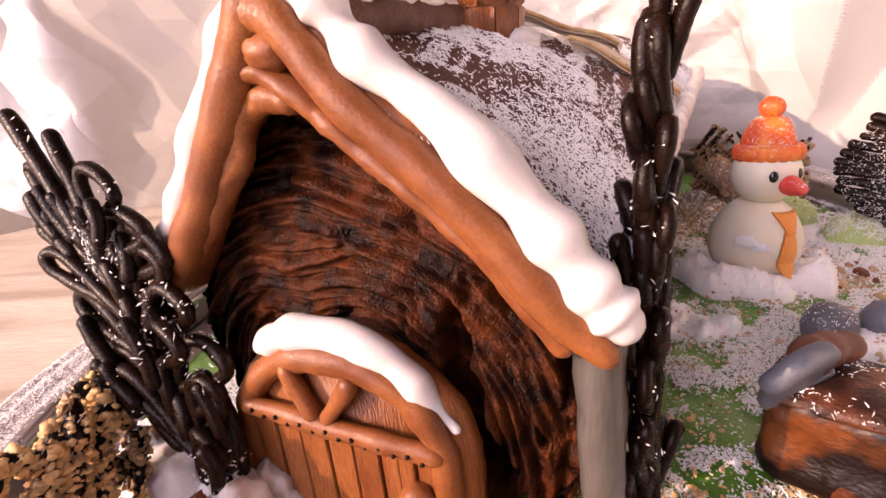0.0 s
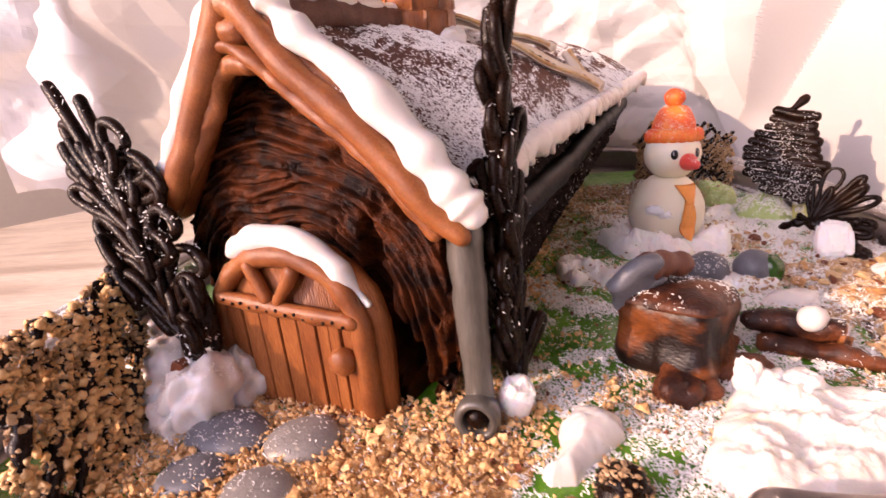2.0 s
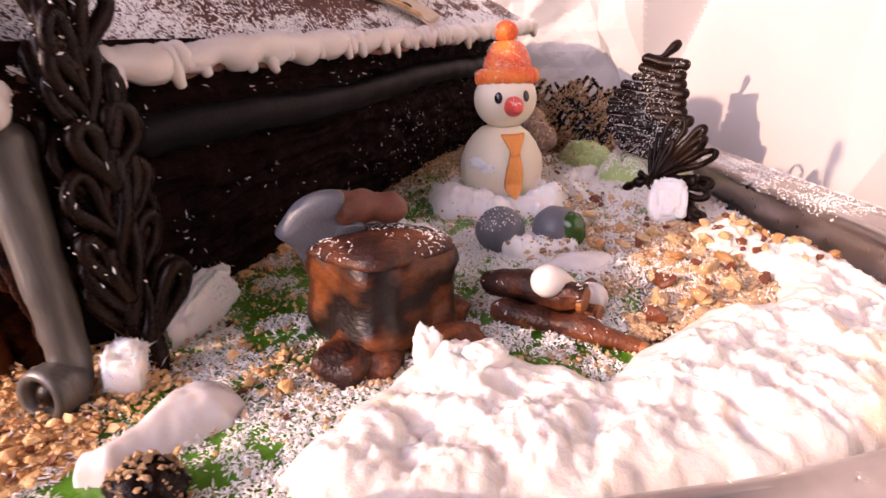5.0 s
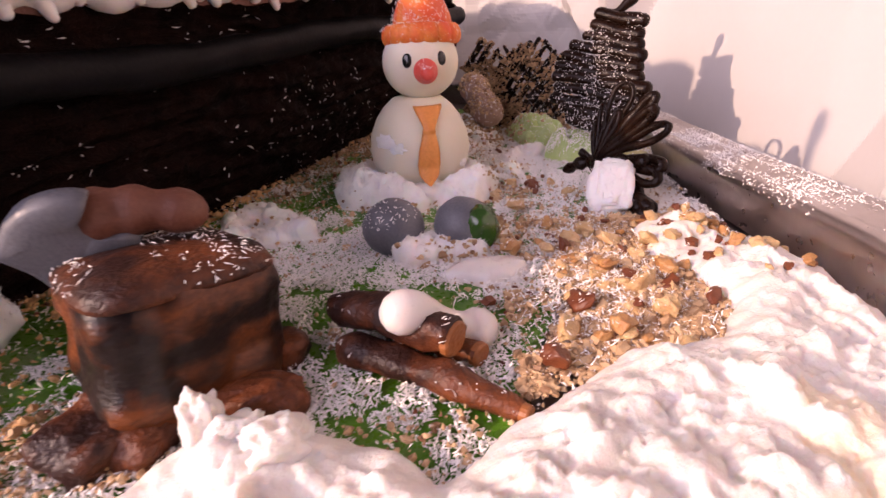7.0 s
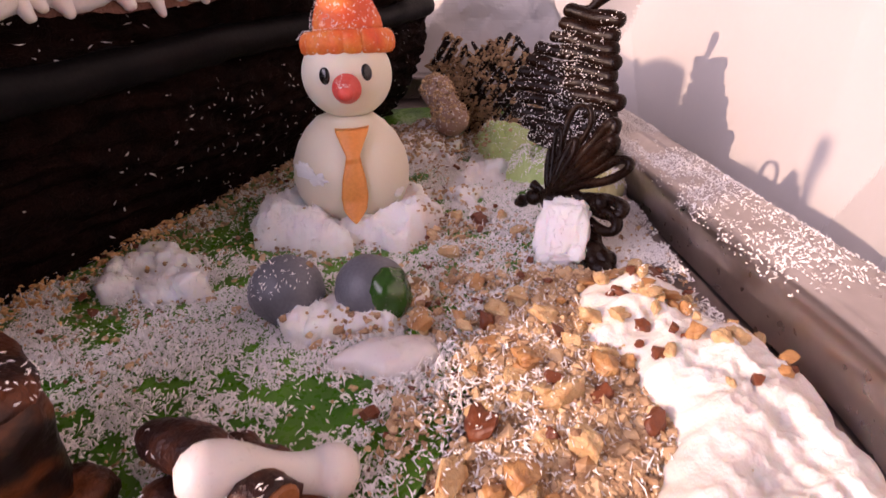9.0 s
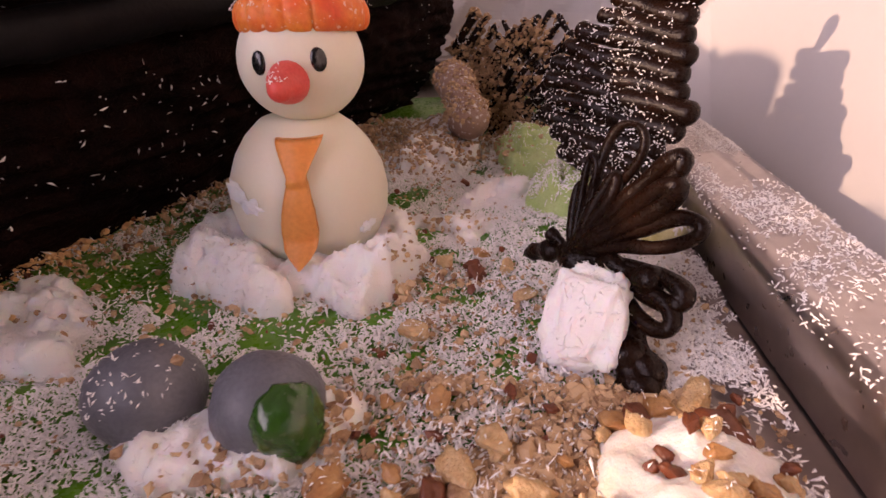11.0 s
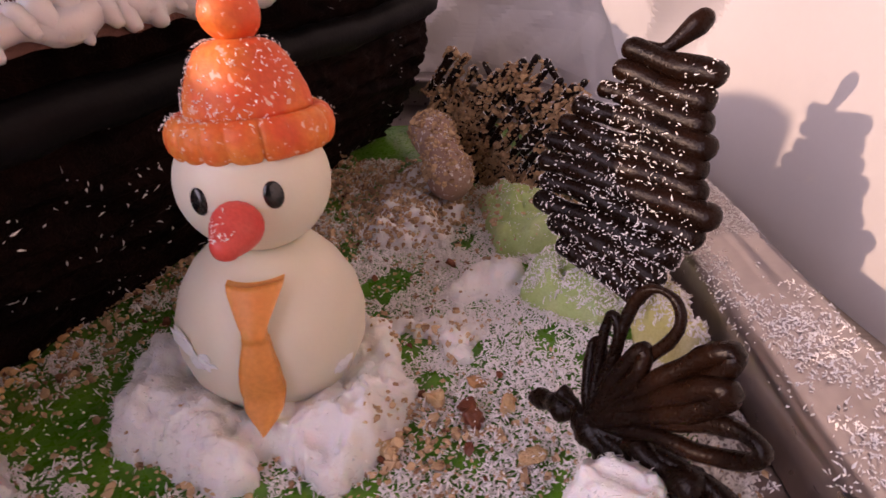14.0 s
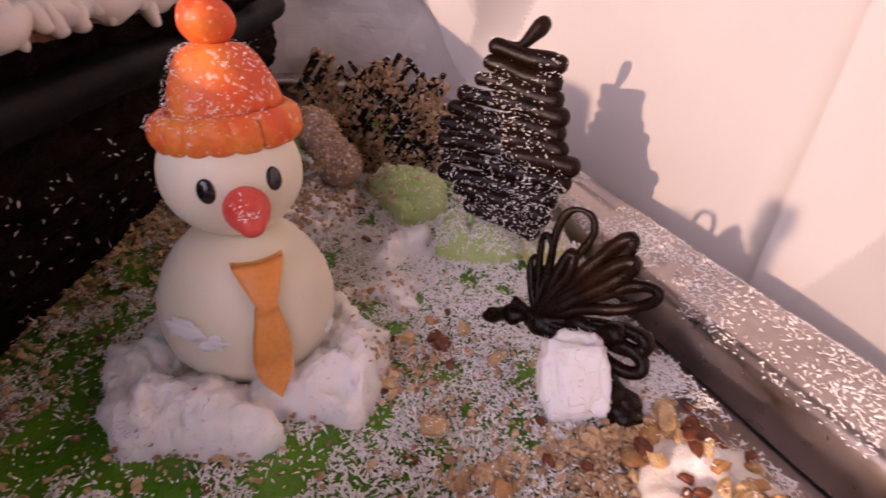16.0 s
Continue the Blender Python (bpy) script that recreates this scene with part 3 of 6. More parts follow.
pits = 0.26 * step(hole, 0.05, 0.42) * np.clip((fs.ravel() - 0.05) * 2.2, 0, 1) * step(1.45 - fz.ravel(), 0.0, 0.5)
fl = 0.16 - 0.10 * np.clip(1 - uu**2, 0, 1) * np.clip(1.8 - fz, 0, 1) + 0.20 * np.clip((fz - 1.55) / 0.6, 0, 1) ** 1.5
front_g = grid(house_at(fs, fl - (comb - pits).reshape(fs.shape), fz))
part("front", front_g, CHOC_FACE, house, "glossy chocolate cream combed in arcs")

# roof
qv, rl = np.meshgrid(np.linspace(-1, 1, 150), np.linspace(0.0, LEN + 0.05, 220), indexing="ij")
rs, rz = roof_sz(qv, rl)
rp = house_at(rs, rl, rz)
rp[..., 2] += (0.035 * fbm(rp.reshape(-1, 3) * 2.2, 4, 41) + 0.012 * fbm(rp.reshape(-1, 3) * 14, 2, 47)).reshape(rz.shape)
roof_g = slab(rp, np.array([0, 0, 0.06]))
roof = part("roof", roof_g, ROOF_BROWN, house, "cocoa marzipan roof dusted with coconut")
rtop = grid(rp)
def roof_snow(p):
    s = (p[:, 0] - HO[0]) * HR[0] + (p[:, 1] - HO[1]) * HR[1]
    l = (p[:, 0] - HO[0]) * HA[0] + (p[:, 1] - HO[1]) * HA[1]
    patch = step(fbm(np.stack([s * 6.5 + 0.6 * l, l * 1.9, 0 * s], -1), 3, 51, 0.65), -0.06, 0.20) * (0.85 + 0.35 * lattice_noise(p * 9, 58))
    patch = patch + 0.5 * np.exp(-(((s - eave(l)) / 0.16) ** 2))
    heap = 1.3 * np.exp(-(((s - 0.78) / 0.25) ** 2 + ((l - 0.7) / 0.45) ** 2)) + 0.7 * np.exp(-(((s - 0.2) / 0.5) ** 2 + ((l - 1.7) / 0.35) ** 2))
    return np.clip(0.03 + 1.0 * patch + heap, 0, 1) * (s > -0.5)


fp, fn = scatter_on(rtop, 180000, roof_snow, 52, 0.05)
part("coconut_dusting", flakes(fp, fn, 0.026, 0.0105, 53, 0.25), COCONUT, roof, "white coconut flakes in drifts", soft=False, kind="stuff")

# eave icing with drips, and the grey strip under it
for side in (1, -1):
    n = 190
    l = np.linspace(0.35, LEN, n)
    q = np.full(n, 0.985 * side)
    s, z = roof_sz(q, l)
    z = z + 0.022 * lattice_noise(np.c_[l * 4.5, l * 0, l * 0], 64)
    bumps = 0.5 + 0.5 * np.sin(l * 21 + 2 * lattice_noise(np.c_[l * 1.5, l * 0, l * 0], 61))
    rad = 0.060 + 0.022 * bumps + 0.018 * lattice_noise(np.c_[l * 3, l * 0, l * 0], 62)
    part("eave_icing", tube(house_at(s + 0.01 * side, l, z + 0.01 - 0.02 * bumps), rad, 10, up=(0, 0, 1), flat=1.05, ripple=0.016, freq=7), ICING, house, "white icing piped along the eave")
    for k, x in enumerate(np.arange(0.42, LEN, 0.098) + 0.02 * np.sin(np.arange(0.42, LEN, 0.098) * 41)):
        long = 0.050 + 0.030 * math.sin(k * 2.3) + 0.05 * (k % 7 == 4) - 0.03 * (k % 5 == 2)
        fat = 0.050 + 0.012 * math.sin(k * 1.7)
        s1, z1 = roof_sz(np.array([0.985 * side]), np.array([x]))
        top = house_at(s1[0] + 0.02 * side, x, z1[0] + 0.03)
        low = house_at(s1[0] + 0.05 * side, x + 0.02, z1[0] - long)
        part("icing_drip", tube(np.array([top, (top * 0.4 + low * 0.6), low]), [fat, fat * 0.95, fat * 0.58], 8, ripple=0.012, seed=k), ICING, house)
    l = np.linspace(0.6, LEN - 0.1, 60)
    zz = 1.04 + 0.025 * np.sin(l * 2.1) + 0.024 * l
    part("grey_strip", tube(house_at((wall_s(l, zz) + 0.05) * side, l, zz), 0.085, 10, flat=1.25, ripple=0.012), LIQUORICE, house, "dark grey rolled strip")

# gable trim: brown rolls with icing on top
def gable(points, l, n=60):
    p = smooth_path(points, n)
    return house_at(p[:, 0], l, p[:, 1])


OUTER_R = [(-0.22, 2.37), (-0.13, 2.35), (-0.04, 2.24), (0.084, 2.07), (0.277, 1.892), (0.469, 1.716), (0.658, 1.498), (0.85, 1.277), (0.985, 1.165)]
OUTER_L = [(-0.22, 2.37), (-0.27, 2.29), (-0.345, 2.172), (-0.506, 1.926), (-0.694, 1.639), (-0.975, 1.28)]
INNER_R = [(-0.30, 2.175), (-0.16, 2.135), (-0.013, 2.008), (0.153, 1.872), (0.359, 1.706), (0.58, 1.489), (0.719, 1.32), (0.84, 1.175)]
INNER_L = [(-0.15, 2.065), (-0.29, 2.075), (-0.39, 1.99), (-0.43, 1.88), (-0.50, 1.78), (-0.70, 1.54), (-0.93, 1.30)]
ICING_R = [(-0.16, 2.47), (0.03, 2.375), (0.133, 2.23), (0.302, 2.09), (0.487, 1.935), (0.667, 1.735), (0.813, 1.545), (0.942, 1.37), (1.03, 1.265)]
ICING_L = [(-0.16, 2.47), (-0.32, 2.385), (-0.492, 2.15), (-0.695, 1.87), (-0.909, 1.562), (-1.07, 1.355)]
part("gable_roll", tube(gable(OUTER_R, -0.035), np.r_[np.full(48, 0.076), np.linspace(0.076, 0.052, 12)], 14, ripple=0.012, seed=3, freq=4), MARZIPAN_BROWN, house, "thick brown marzipan roll")
part("gable_roll", tube(gable(OUTER_L, -0.035), 0.076, 14, ripple=0.014, seed=4, freq=4), MARZIPAN_BROWN, house, "thick brown marzipan roll")
part("gable_board", tube(gable([(a + (0.05 if a < 0.9 else 0), b - 0.02) for a, b in OUTER_R], 0.08), np.r_[np.full(40, 0.10), np.linspace(0.10, 0.055, 20)], 10, ripple=0.01), MARZIPAN_BROWN, house)
part("gable_board", tube(gable([(a - 0.04, b - 0.02) for a, b in OUTER_L], 0.08), 0.10, 10, ripple=0.01), MARZIPAN_BROWN, house)
part("inner_roll", tube(gable(INNER_R, -0.02), 0.055, 14, flat=0.8, ripple=0.016, seed=5, freq=11), MARZIPAN_BROWN, house, "thinner brown marzipan roll")
part("inner_roll", tube(gable(INNER_L, 0.0), np.r_[np.full(24, 0.062), np.linspace(0.062, 0.045, 36)], 14, ripple=0.018, seed=6, freq=10), MARZIPAN_BROWN, house, "thinner brown marzipan roll, hooked at the top")
t2 = np.linspace(0, 1, 110)
wob = 0.014 * np.sin(t2 * 40 + 3 * np.sin(t2 * 7)) + 0.012 * lattice_noise(np.c_[t2 * 11, 0 * t2, 0 * t2], 32)
part("gable_icing", tube(gable(ICING_R, 0.02, 110), 0.084 + wob + 0.016 * t2, 16, flat=0.92, ripple=0.012, seed=31, freq=5), ICING, house, "white icing run along the gable")
part("gable_icing", tube(gable(ICING_L, 0.02, 110), 0.080 + 0.6 * wob - 0.012 * t2, 16, flat=0.92, ripple=0.010, seed=33, freq=5), ICING, house, "white icing run along the gable")
part("gable_knob", lump(house_at(-0.165, -0.03, 2.235), (0.095, 0.07, 0.072), 0.12, 2, 9), MARZIPAN_BROWN, house)

# ridge icing and chimney
l = np.linspace(0.1, 1.75, 30)
s, z = roof_sz(np.zeros(30) + 0.06, l)
part("ridge_roll", tube(house_at(s, l, z + 0.03), 0.10, 10, ripple=0.02), ROOF_BROWN, house)
part("ridge_icing", tube(house_at(s - 0.01, l, z + 0.115), 0.07 + 0.02 * np.sin(l * 15), 10, flat=0.7), ICING, house)
l = np.linspace(2.3, LEN - 0.2, 60)
s, z = roof_sz(np.zeros(60), l)
part("ridge_icing", tube(house_at(s, l, z + 0.05), 0.075 + 0.02 * np.sin(l * 13), 10, flat=0.6), ICING, house)
cp = house_at(-0.12, 2.05, 2.16)
chimney = part("chimney", lathe([(0.30, 0), (0.345, 0.04), (0.36, 0.25), (0.36, 0.42), (0.355, 0.46), (0.30, 0.48), (0.27, 0.35), (0.01, 0.35)], cp, 40), DOOR_BROWN, house, "brown marzipan chimney scored with brick joints")
for k in range(2):
    for j in range(11):
        a0 = (j + 0.5 * (k % 2)) * 2 * math.pi / 11
        aa = np.linspace(a0 + 0.012, a0 + 2 * math.pi / 11 - 0.012, 6)
        za = np.array([0.005, 0.018, 0.222, 0.234]) + 0.238 * k
        ro = np.array([0.350, 0.366, 0.366, 0.350]) + np.array([[-0.012, 0, 0.012, 0.012], [0.012, 0.012, 0.0, -0.012]][k])
        p = np.stack([ro[None] * np.cos(aa)[:, None], ro[None] * np.sin(aa)[:, None], za[None] + 0 * aa[:, None]], -1) + cp
        part("brick", slab(p, (p - cp) * np.array([0.06, 0.06, 0])), DOOR_BROWN, chimney)
part("icing_lump", lump(cp + np.array([0.33, -0.16, 0.02]), (0.12, 0.13, 0.09), 0.2, 1.8, 14), ICING, chimney, "white icing at the foot of the chimney")

# door
DOOR_C, DOOR_W, DOOR_H = -0.11, 0.535, 1.045


def door_arch(inset, n=40):
    """The arched outline from one foot to the other, across and up."""
    w, h = DOOR_W - inset, DOOR_H - inset
    a = np.linspace(0, math.pi, n)
    x = -w * np.cos(a)
    z = 0.48 + (h - 0.48) * np.sin(a) ** 0.85
    return np.vstack([[(-w, 0.0)], np.c_[x, z], [(w, 0.0)]])

door = part("door", prism(door_arch(0.04)[::-1], 0.22, house_at(DOOR_C, -0.13, 0), (*(HR), 0), (0, 0, 1), (*(-HA), 0)), DOOR_BROWN, house, "arched brown marzipan door with planks")
arch = door_arch(0.03)
part("door_frame", tube(house_at(DOOR_C + arch[:, 0], -0.14, arch[:, 1] + 0.03), 0.062, 12, ripple=0.012, seed=11), MARZIPAN_BROWN, door, "rolled frame round the door")
part("door_side", tube(house_at(DOOR_C + arch[:, 0] * 1.02, -0.02, arch[:, 1] + 0.02), 0.10, 10, ripple=0.015, seed=12), DOOR_BROWN, door)
edges = np.array([-0.47, -0.33, -0.20, -0.06, 0.07, 0.20, 0.29, 0.37, 0.47])
for k in range(8):
    c, w = (edges[k] + edges[k + 1]) / 2, (edges[k + 1] - edges[k]) / 2 - 0.004
    top = 0.74 - 0.08 * (c + 0.42)
    part("plank", rbox(house_at(DOOR_C + c, -0.135, top / 2 + 0.01), (w, 0.03, top / 2), 0.16, turn(0, 0, math.degrees(math.atan2(HR[1], HR[0]))), 0.006, k), DOOR_BROWN, door, soft=False)
part("crossbar", tube(house_at(np.linspace(-0.53, 0.36, 20), -0.19, 0.765 - 0.075 * np.linspace(0, 1, 20)), 0.044, 10, flat=1.1, ripple=0.01), MARZIPAN_BROWN, door)
part("brace", tube(house_at(np.linspace(-0.285, -0.195, 8), -0.185, np.linspace(0.985, 0.78, 8)), 0.04, 10, ripple=0.008), MARZIPAN_BROWN, door)
part("brace", tube(house_at(np.linspace(0.015, -0.115, 8), -0.185, np.linspace(0.965, 0.78, 8)), 0.04, 10, ripple=0.008), MARZIPAN_BROWN, door)
# dark beads along the crossbar stand for the shade in its pricked holes
hole_shade = Geo()
for k in range(14):
    x = -0.49 + 0.82 * k / 13
    hole_shade.add(ball(house_at(x, -0.232, 0.765 - 0.075 * (k / 13) + 0.008 * (-1) ** k), (0.011, 0.011, 0.011), 8, 6))
part("pricked_hole_shade", hole_shade, CHOC, door)
part("doorknob", lump(house_at(0.27, -0.20, 0.44), (0.082, 0.065, 0.088), 0.06, 1.5, 4), MARZIPAN_BROWN, door, "round brown knob")
ICING_D = [(-0.47, 1.03), (-0.36, 1.09), (-0.26, 1.125), (-0.036, 1.13), (0.16, 1.055), (0.29, 0.92), (0.43, 0.775)]
w = np.linspace(0, 1, 60)
part("door_icing", tube(gable(ICING_D, -0.10), np.interp(w, [0, 0.12, 0.5, 0.8, 1], [0.05, 0.078, 0.085, 0.07, 0.028]) + 0.008 * np.sin(w * 25), 14, ripple=0.012, seed=15, freq=5, flat=0.95), ICING, door, "white icing over the door arch")

# downpipe
pipe_path = smooth_path([house_at(0.955, 0.09, 1.13), house_at(0.97, 0.06, 0.85), house_at(0.99, 0.04, 0.5), house_at(1.005, 0.02, 0.25), house_at(1.01, -0.01, 0.15)], 30)
pipe = part("downpipe", tube(pipe_path, np.r_[np.linspace(0.100, 0.080, 22), np.linspace(0.080, 0.088, 8)], 18, ripple=0.008), PIPE_GREY, house, "silver-grey marzipan downpipe")
view = -np.array([*HA, 0]) * 0.96 + np.array([0.12, 0, 0.12])
view /= np.linalg.norm(view)
e1 = np.cross(view, (0, 0, 1))
e1 /= np.linalg.norm(e1)
spin = np.stack([e1, np.cross(view, e1), view], 1)
part("spout", lathe([(0.02, -0.06), (0.115, -0.05), (0.130, 0.02), (0.127, 0.08), (0.110, 0.105), (0.084, 0.10), (0.073, 0.07), (0.071, 0.0), (0.01, -0.01)], house_at(1.02, -0.06, 0.13), 26, m=spin), PIPE_GREY, pipe)
# dark ball in the mouth stands for the shade inside the spout
part("spout_shade", ball(house_at(1.02, -0.06, 0.13) + view * 0.025, (0.069, 0.069, 0.069), 14, 10), CHOC, pipe)

# striped chocolate shards lying over the roof
SHARD_WHITE = material("ivory_chocolate", (0.62, 0.50, 0.37), (0.74, 0.66, 0.55), 60, 900, (0.35, 0.5), 0.2, 0.0003)
for l0, l1, q0, q1, w in ((2.35, 3.60, 0.52, 0.97, 0.15), (2.60, 3.75, 0.12, 0.62, 0.15)):
    t, a = np.meshgrid(np.linspace(0, 1, 40), np.linspace(-1, 1, 9), indexing="ij")
    q = q0 + (q1 - q0) * t
    l = l0 + (l1 - l0) * t + a * w * (0.6 + 0.5 * np.sin(t * 2.6)) * 1.4
    s, z = roof_sz(q, l)
    p = house_at(s, l, z + 0.085 + 0.05 * a * a + 0.02 * np.sin(t * 9))
    shard = thing("chocolate_shard", tuple(p.mean((0, 1)) - [0, 0, 0.05]), "ivory chocolate shard with dark piped stripes lying on the roof", "chocolate shard", "shards on the roof")
    part("plate", slab(p, np.array([0, 0, 0.03])), SHARD_WHITE, shard)
    part("tan_edge", tube(p[:, 0] + [0, 0, 0.002], 0.018, 8), NUT_PIECE, shard)
    for c in (3, 5):
        line = p[4:34, c] + np.array([0, 0, 0.012]) + 0.012 * np.stack([np.sin(np.arange(30) * 2.1)] * 3, -1) * [1, 1, 0]
        part("stripe", tube(line, 0.012 + 0.005 * np.sin(np.arange(30) * 2.6), 6), CHOC, shard, "dark piped stripe")

stick = smooth_path([house_at(1.20, 3.66, 1.50), house_at(1.06, 3.69, 1.74), house_at(0.90, 3.72, 1.97)], 24)
curl = thing("chocolate_curl", tuple(stick.mean(0) - [0, 0, 0.05]), "ivory chocolate curl with a tan edge leaning on the roof", "chocolate curl")
part("roll", tube(stick, 0.050 + 0.012 * np.sin(np.arange(24) * 0.5), 10, ripple=0.012), SHARD_WHITE, curl)
part("tan_edge", tube(stick + np.array([0.045, 0.0, 0.03]), 0.024, 8, ripple=0.006), NUT_PIECE, curl)

# ---- the ground: a green iced sheet with coconut and nuts ----
def green_edge(y):
    return np.interp(y, [0.5, 1.5, 1.9, 2.4, 3.0, 3.6, 4.2, 8.0], [2.9, 2.9, 3.0, 3.2, 3.35, 3.9, 4.24, 4.1])


yv, kv = np.meshgrid(np.linspace(0.62, 7.9, 150), np.linspace(0, 1, 130), indexing="ij")
gx = -2.35 + (green_edge(yv) + 2.35) * kv
gz = 0.012 * fbm(np.stack([gx.ravel() * 1.6, yv.ravel() * 1.6, 0 * gx.ravel()], -1), 4, 71).reshape(gx.shape)
gp = np.stack([gx, yv, gz], -1)
ground_g = slab(gp.transpose(1, 0, 2), np.array([0, 0, 0.045]))
tagged(solo("ground", ground_g, GREEN, "green iced sheet over the silver tray", kind="structure"))


def near(p, x, y, rx, ry):
    return np.exp(-(((p[:, 0] - x) / rx) ** 2 + ((p[:, 1] - y) / ry) ** 2))


def beside_wall(p):
    d = (p[:, 0] - HO[0]) * HR[0] + (p[:, 1] - HO[1]) * HR[1] - 0.76
    return np.exp(-np.clip(d, 0, 9) / 0.22) * (d > -0.1)


def nut_chance(p):
    path = (1 - step(p[:, 0] + 0.25 * fbm(p * 2, 2, 75), 0.55, 0.95)) * (1 - step(p[:, 1], 1.7, 2.0))
    patch = near(p, 3.68, 2.65, 0.44, 0.72) ** 0.7
    rest = 1.05 * beside_wall(p) + 0.3 * near(p, 1.6, 2.9, 0.35, 0.6) + 0.9 * near(p, 1.55, 1.62, 0.35, 0.28) + 0.5 * near(p, 2.6, 1.65, 0.5, 0.15) + 0.95 * near(p, 2.7, 6.0, 0.7, 0.8) + 0.4 * near(p, 3.14, 4.05, 0.12, 0.2) + 0.6 * near(p, 3.02, 3.2, 0.12, 0.1) + 0.15 * near(p, 3.3, 3.9, 0.6, 0.5) + 0.45 * near(p, 2.5, 3.9, 0.7, 0.2)
    return np.clip(path + patch + rest * (0.75 + 0.6 * fbm(p * 3, 3, 76)) + 0.05, 0, 1)


def flake_chance(p):
    k = 0.46 + 0.70 * fbm(p * np.array([1.3, 1.3, 1]), 3, 81) + 1.7 * fbm(p * 6.0, 3, 79, 0.7) + 0.35 * near(p, 1.9, 2.9, 0.9, 0.9) + 0.25 * near(p, 3.55, 2.6, 0.5, 0.7)
    k = k - 0.65 * near(p, 2.5, 4.1, 0.75, 0.45) - 0.75 * beside_wall(p) * step(p[:, 1], 2.1, 3.0) + 0.5 * near(p, 1.25, 2.2, 0.45, 0.7) + 0.3 * near(p, 2.3, 2.8, 0.85, 0.6) + 0.3 * near(p, 1.6, 2.6, 0.6, 0.6) + 0.7 * near(p, 3.75, 4.5, 0.55, 0.6) + 0.6 * near(p, 3.3, 3.8, 0.5, 0.7) + 0.6 * near(p, 3.4, 4.9, 0.6, 0.7)
    k = k - 0.35 * near(p, 0.80, 1.15, 0.35, 0.4) - 0.3 * near(p, 1.5, 1.3, 0.35, 0.25) - 0.7 * near(p, 3.1, 2.0, 0.09, 0.22) - 0.4 * near(p, 1.9, 4.2, 0.6, 0.6)
    path = (1 - step(p[:, 0], 0.4, 0.9)) * (1 - step(p[:, 1], 1.7, 2.0))
    return np.clip(k - 0.15 * path, 0.05, 1)


visible = Geo(np.array([(-2.0, 0.5, 0.004), (4.36, 0.5, 0.004), (4.36, 6.9, 0.004), (-2.0, 6.9, 0.004)]), [np.array([[0, 1, 2, 3]])])


def outside_house(p):
    s = (p[:, 0] - HO[0]) * HR[0] + (p[:, 1] - HO[1]) * HR[1]
    l = (p[:, 0] - HO[0]) * HA[0] + (p[:, 1] - HO[1]) * HA[1]
    return ~((np.abs(s) < 0.70) & (l > 0.05))


p, n = scatter_on(visible, 440000, lambda p: flake_chance(p) * outside_house(p), 82)
p[:, 2] += 0.030 * rng.random(len(p)) ** 2 * np.clip(flake_chance(p), 0, 1)
solo("coconut_flakes", flakes(p, n, 0.0200, 0.0115, 83, 0.55), COCONUT, "white grated coconut strewn over the green icing", "coconut flakes", kind="stuff", soft=False)
p, n = scatter_on(visible, 120000, lambda p: nut_chance(p) ** 1.3 * outside_house(p) * 0.8, 84)
p[:, 2] += 0.02 + 0.06 * rng.random(len(p)) * nut_chance(p) ** 2
for west, mat, words in ((True, NUTS_PALE, "fine pale golden nut crumbs strewn before the door"), (False, NUTS, "fine golden nut crumbs strewn over the icing")):
    ok = (p[:, 0] < 1.3) == west
    solo("chopped_nuts", chips(p[ok], n[ok], 0.017, 85, 0.5), mat, words, "chopped nuts", kind="stuff", soft=False)
p, n = scatter_on(visible, 32000, lambda p: nut_chance(p) ** 1.6 * outside_house(p) * 0.8, 91)
p[:, 2] += 0.01 + 0.07 * rng.random(len(p)) * nut_chance(p) ** 2
for west, mat, words in ((True, NUTS_PALE, "pale golden chopped nuts strewn before the door"), (False, NUTS, "golden chopped nuts strewn over the icing")):
    ok = (p[:, 0] < 1.3) == west
    solo("chopped_nuts", chips(p[ok], n[ok], 0.027, 92, 0.5, False), mat, words, "chopped nuts", kind="stuff", soft=False)
p, n = scatter_on(visible, 5200, lambda p: nut_chance(p) ** 2 * outside_house(p) * (p[:, 0] < 1.9) * np.clip(0.4 + 1.2 * fbm(p * 3, 2, 95), 0, 1), 96)
p[:, 2] += 0.03 + 0.04 * rng.random(len(p))
solo("chopped_nuts", chips(p, n, 0.037, 97, 0.45, False), NUTS_PALE, "coarse golden nut chunks before the door and chopping block", "chopped nuts", kind="stuff", soft=False)
p, n = scatter_on(visible, 30000, lambda p: nut_chance(p) ** 2 * outside_house(p) * 0.5, 93)
p[:, 2] += 0.03 + 0.05 * rng.random(len(p))
solo("coconut_flakes", flakes(p, n, 0.024, 0.0095, 94, 0.7), COCONUT, "coconut shreds lying among the chopped nuts", "coconut flakes", kind="stuff", soft=False)
p, n = scatter_on(visible, 3600, lambda p: nut_chance(p) * outside_house(p) * 0.5, 86)
p[:, 2] += 0.04 * rng.random(len(p))
solo("nut_skins", chips(p, n, 0.032, 87, 0.45, False), NUT_SKIN, "dark red-brown bits of nut skin", "nut skins", kind="stuff", soft=False)
patch = Geo(np.array([(3.0, 1.85, 0.03), (4.1, 1.85, 0.03), (4.1, 3.45, 0.03), (3.0, 3.45, 0.03)]), [np.array([[0, 1, 2, 3]])])
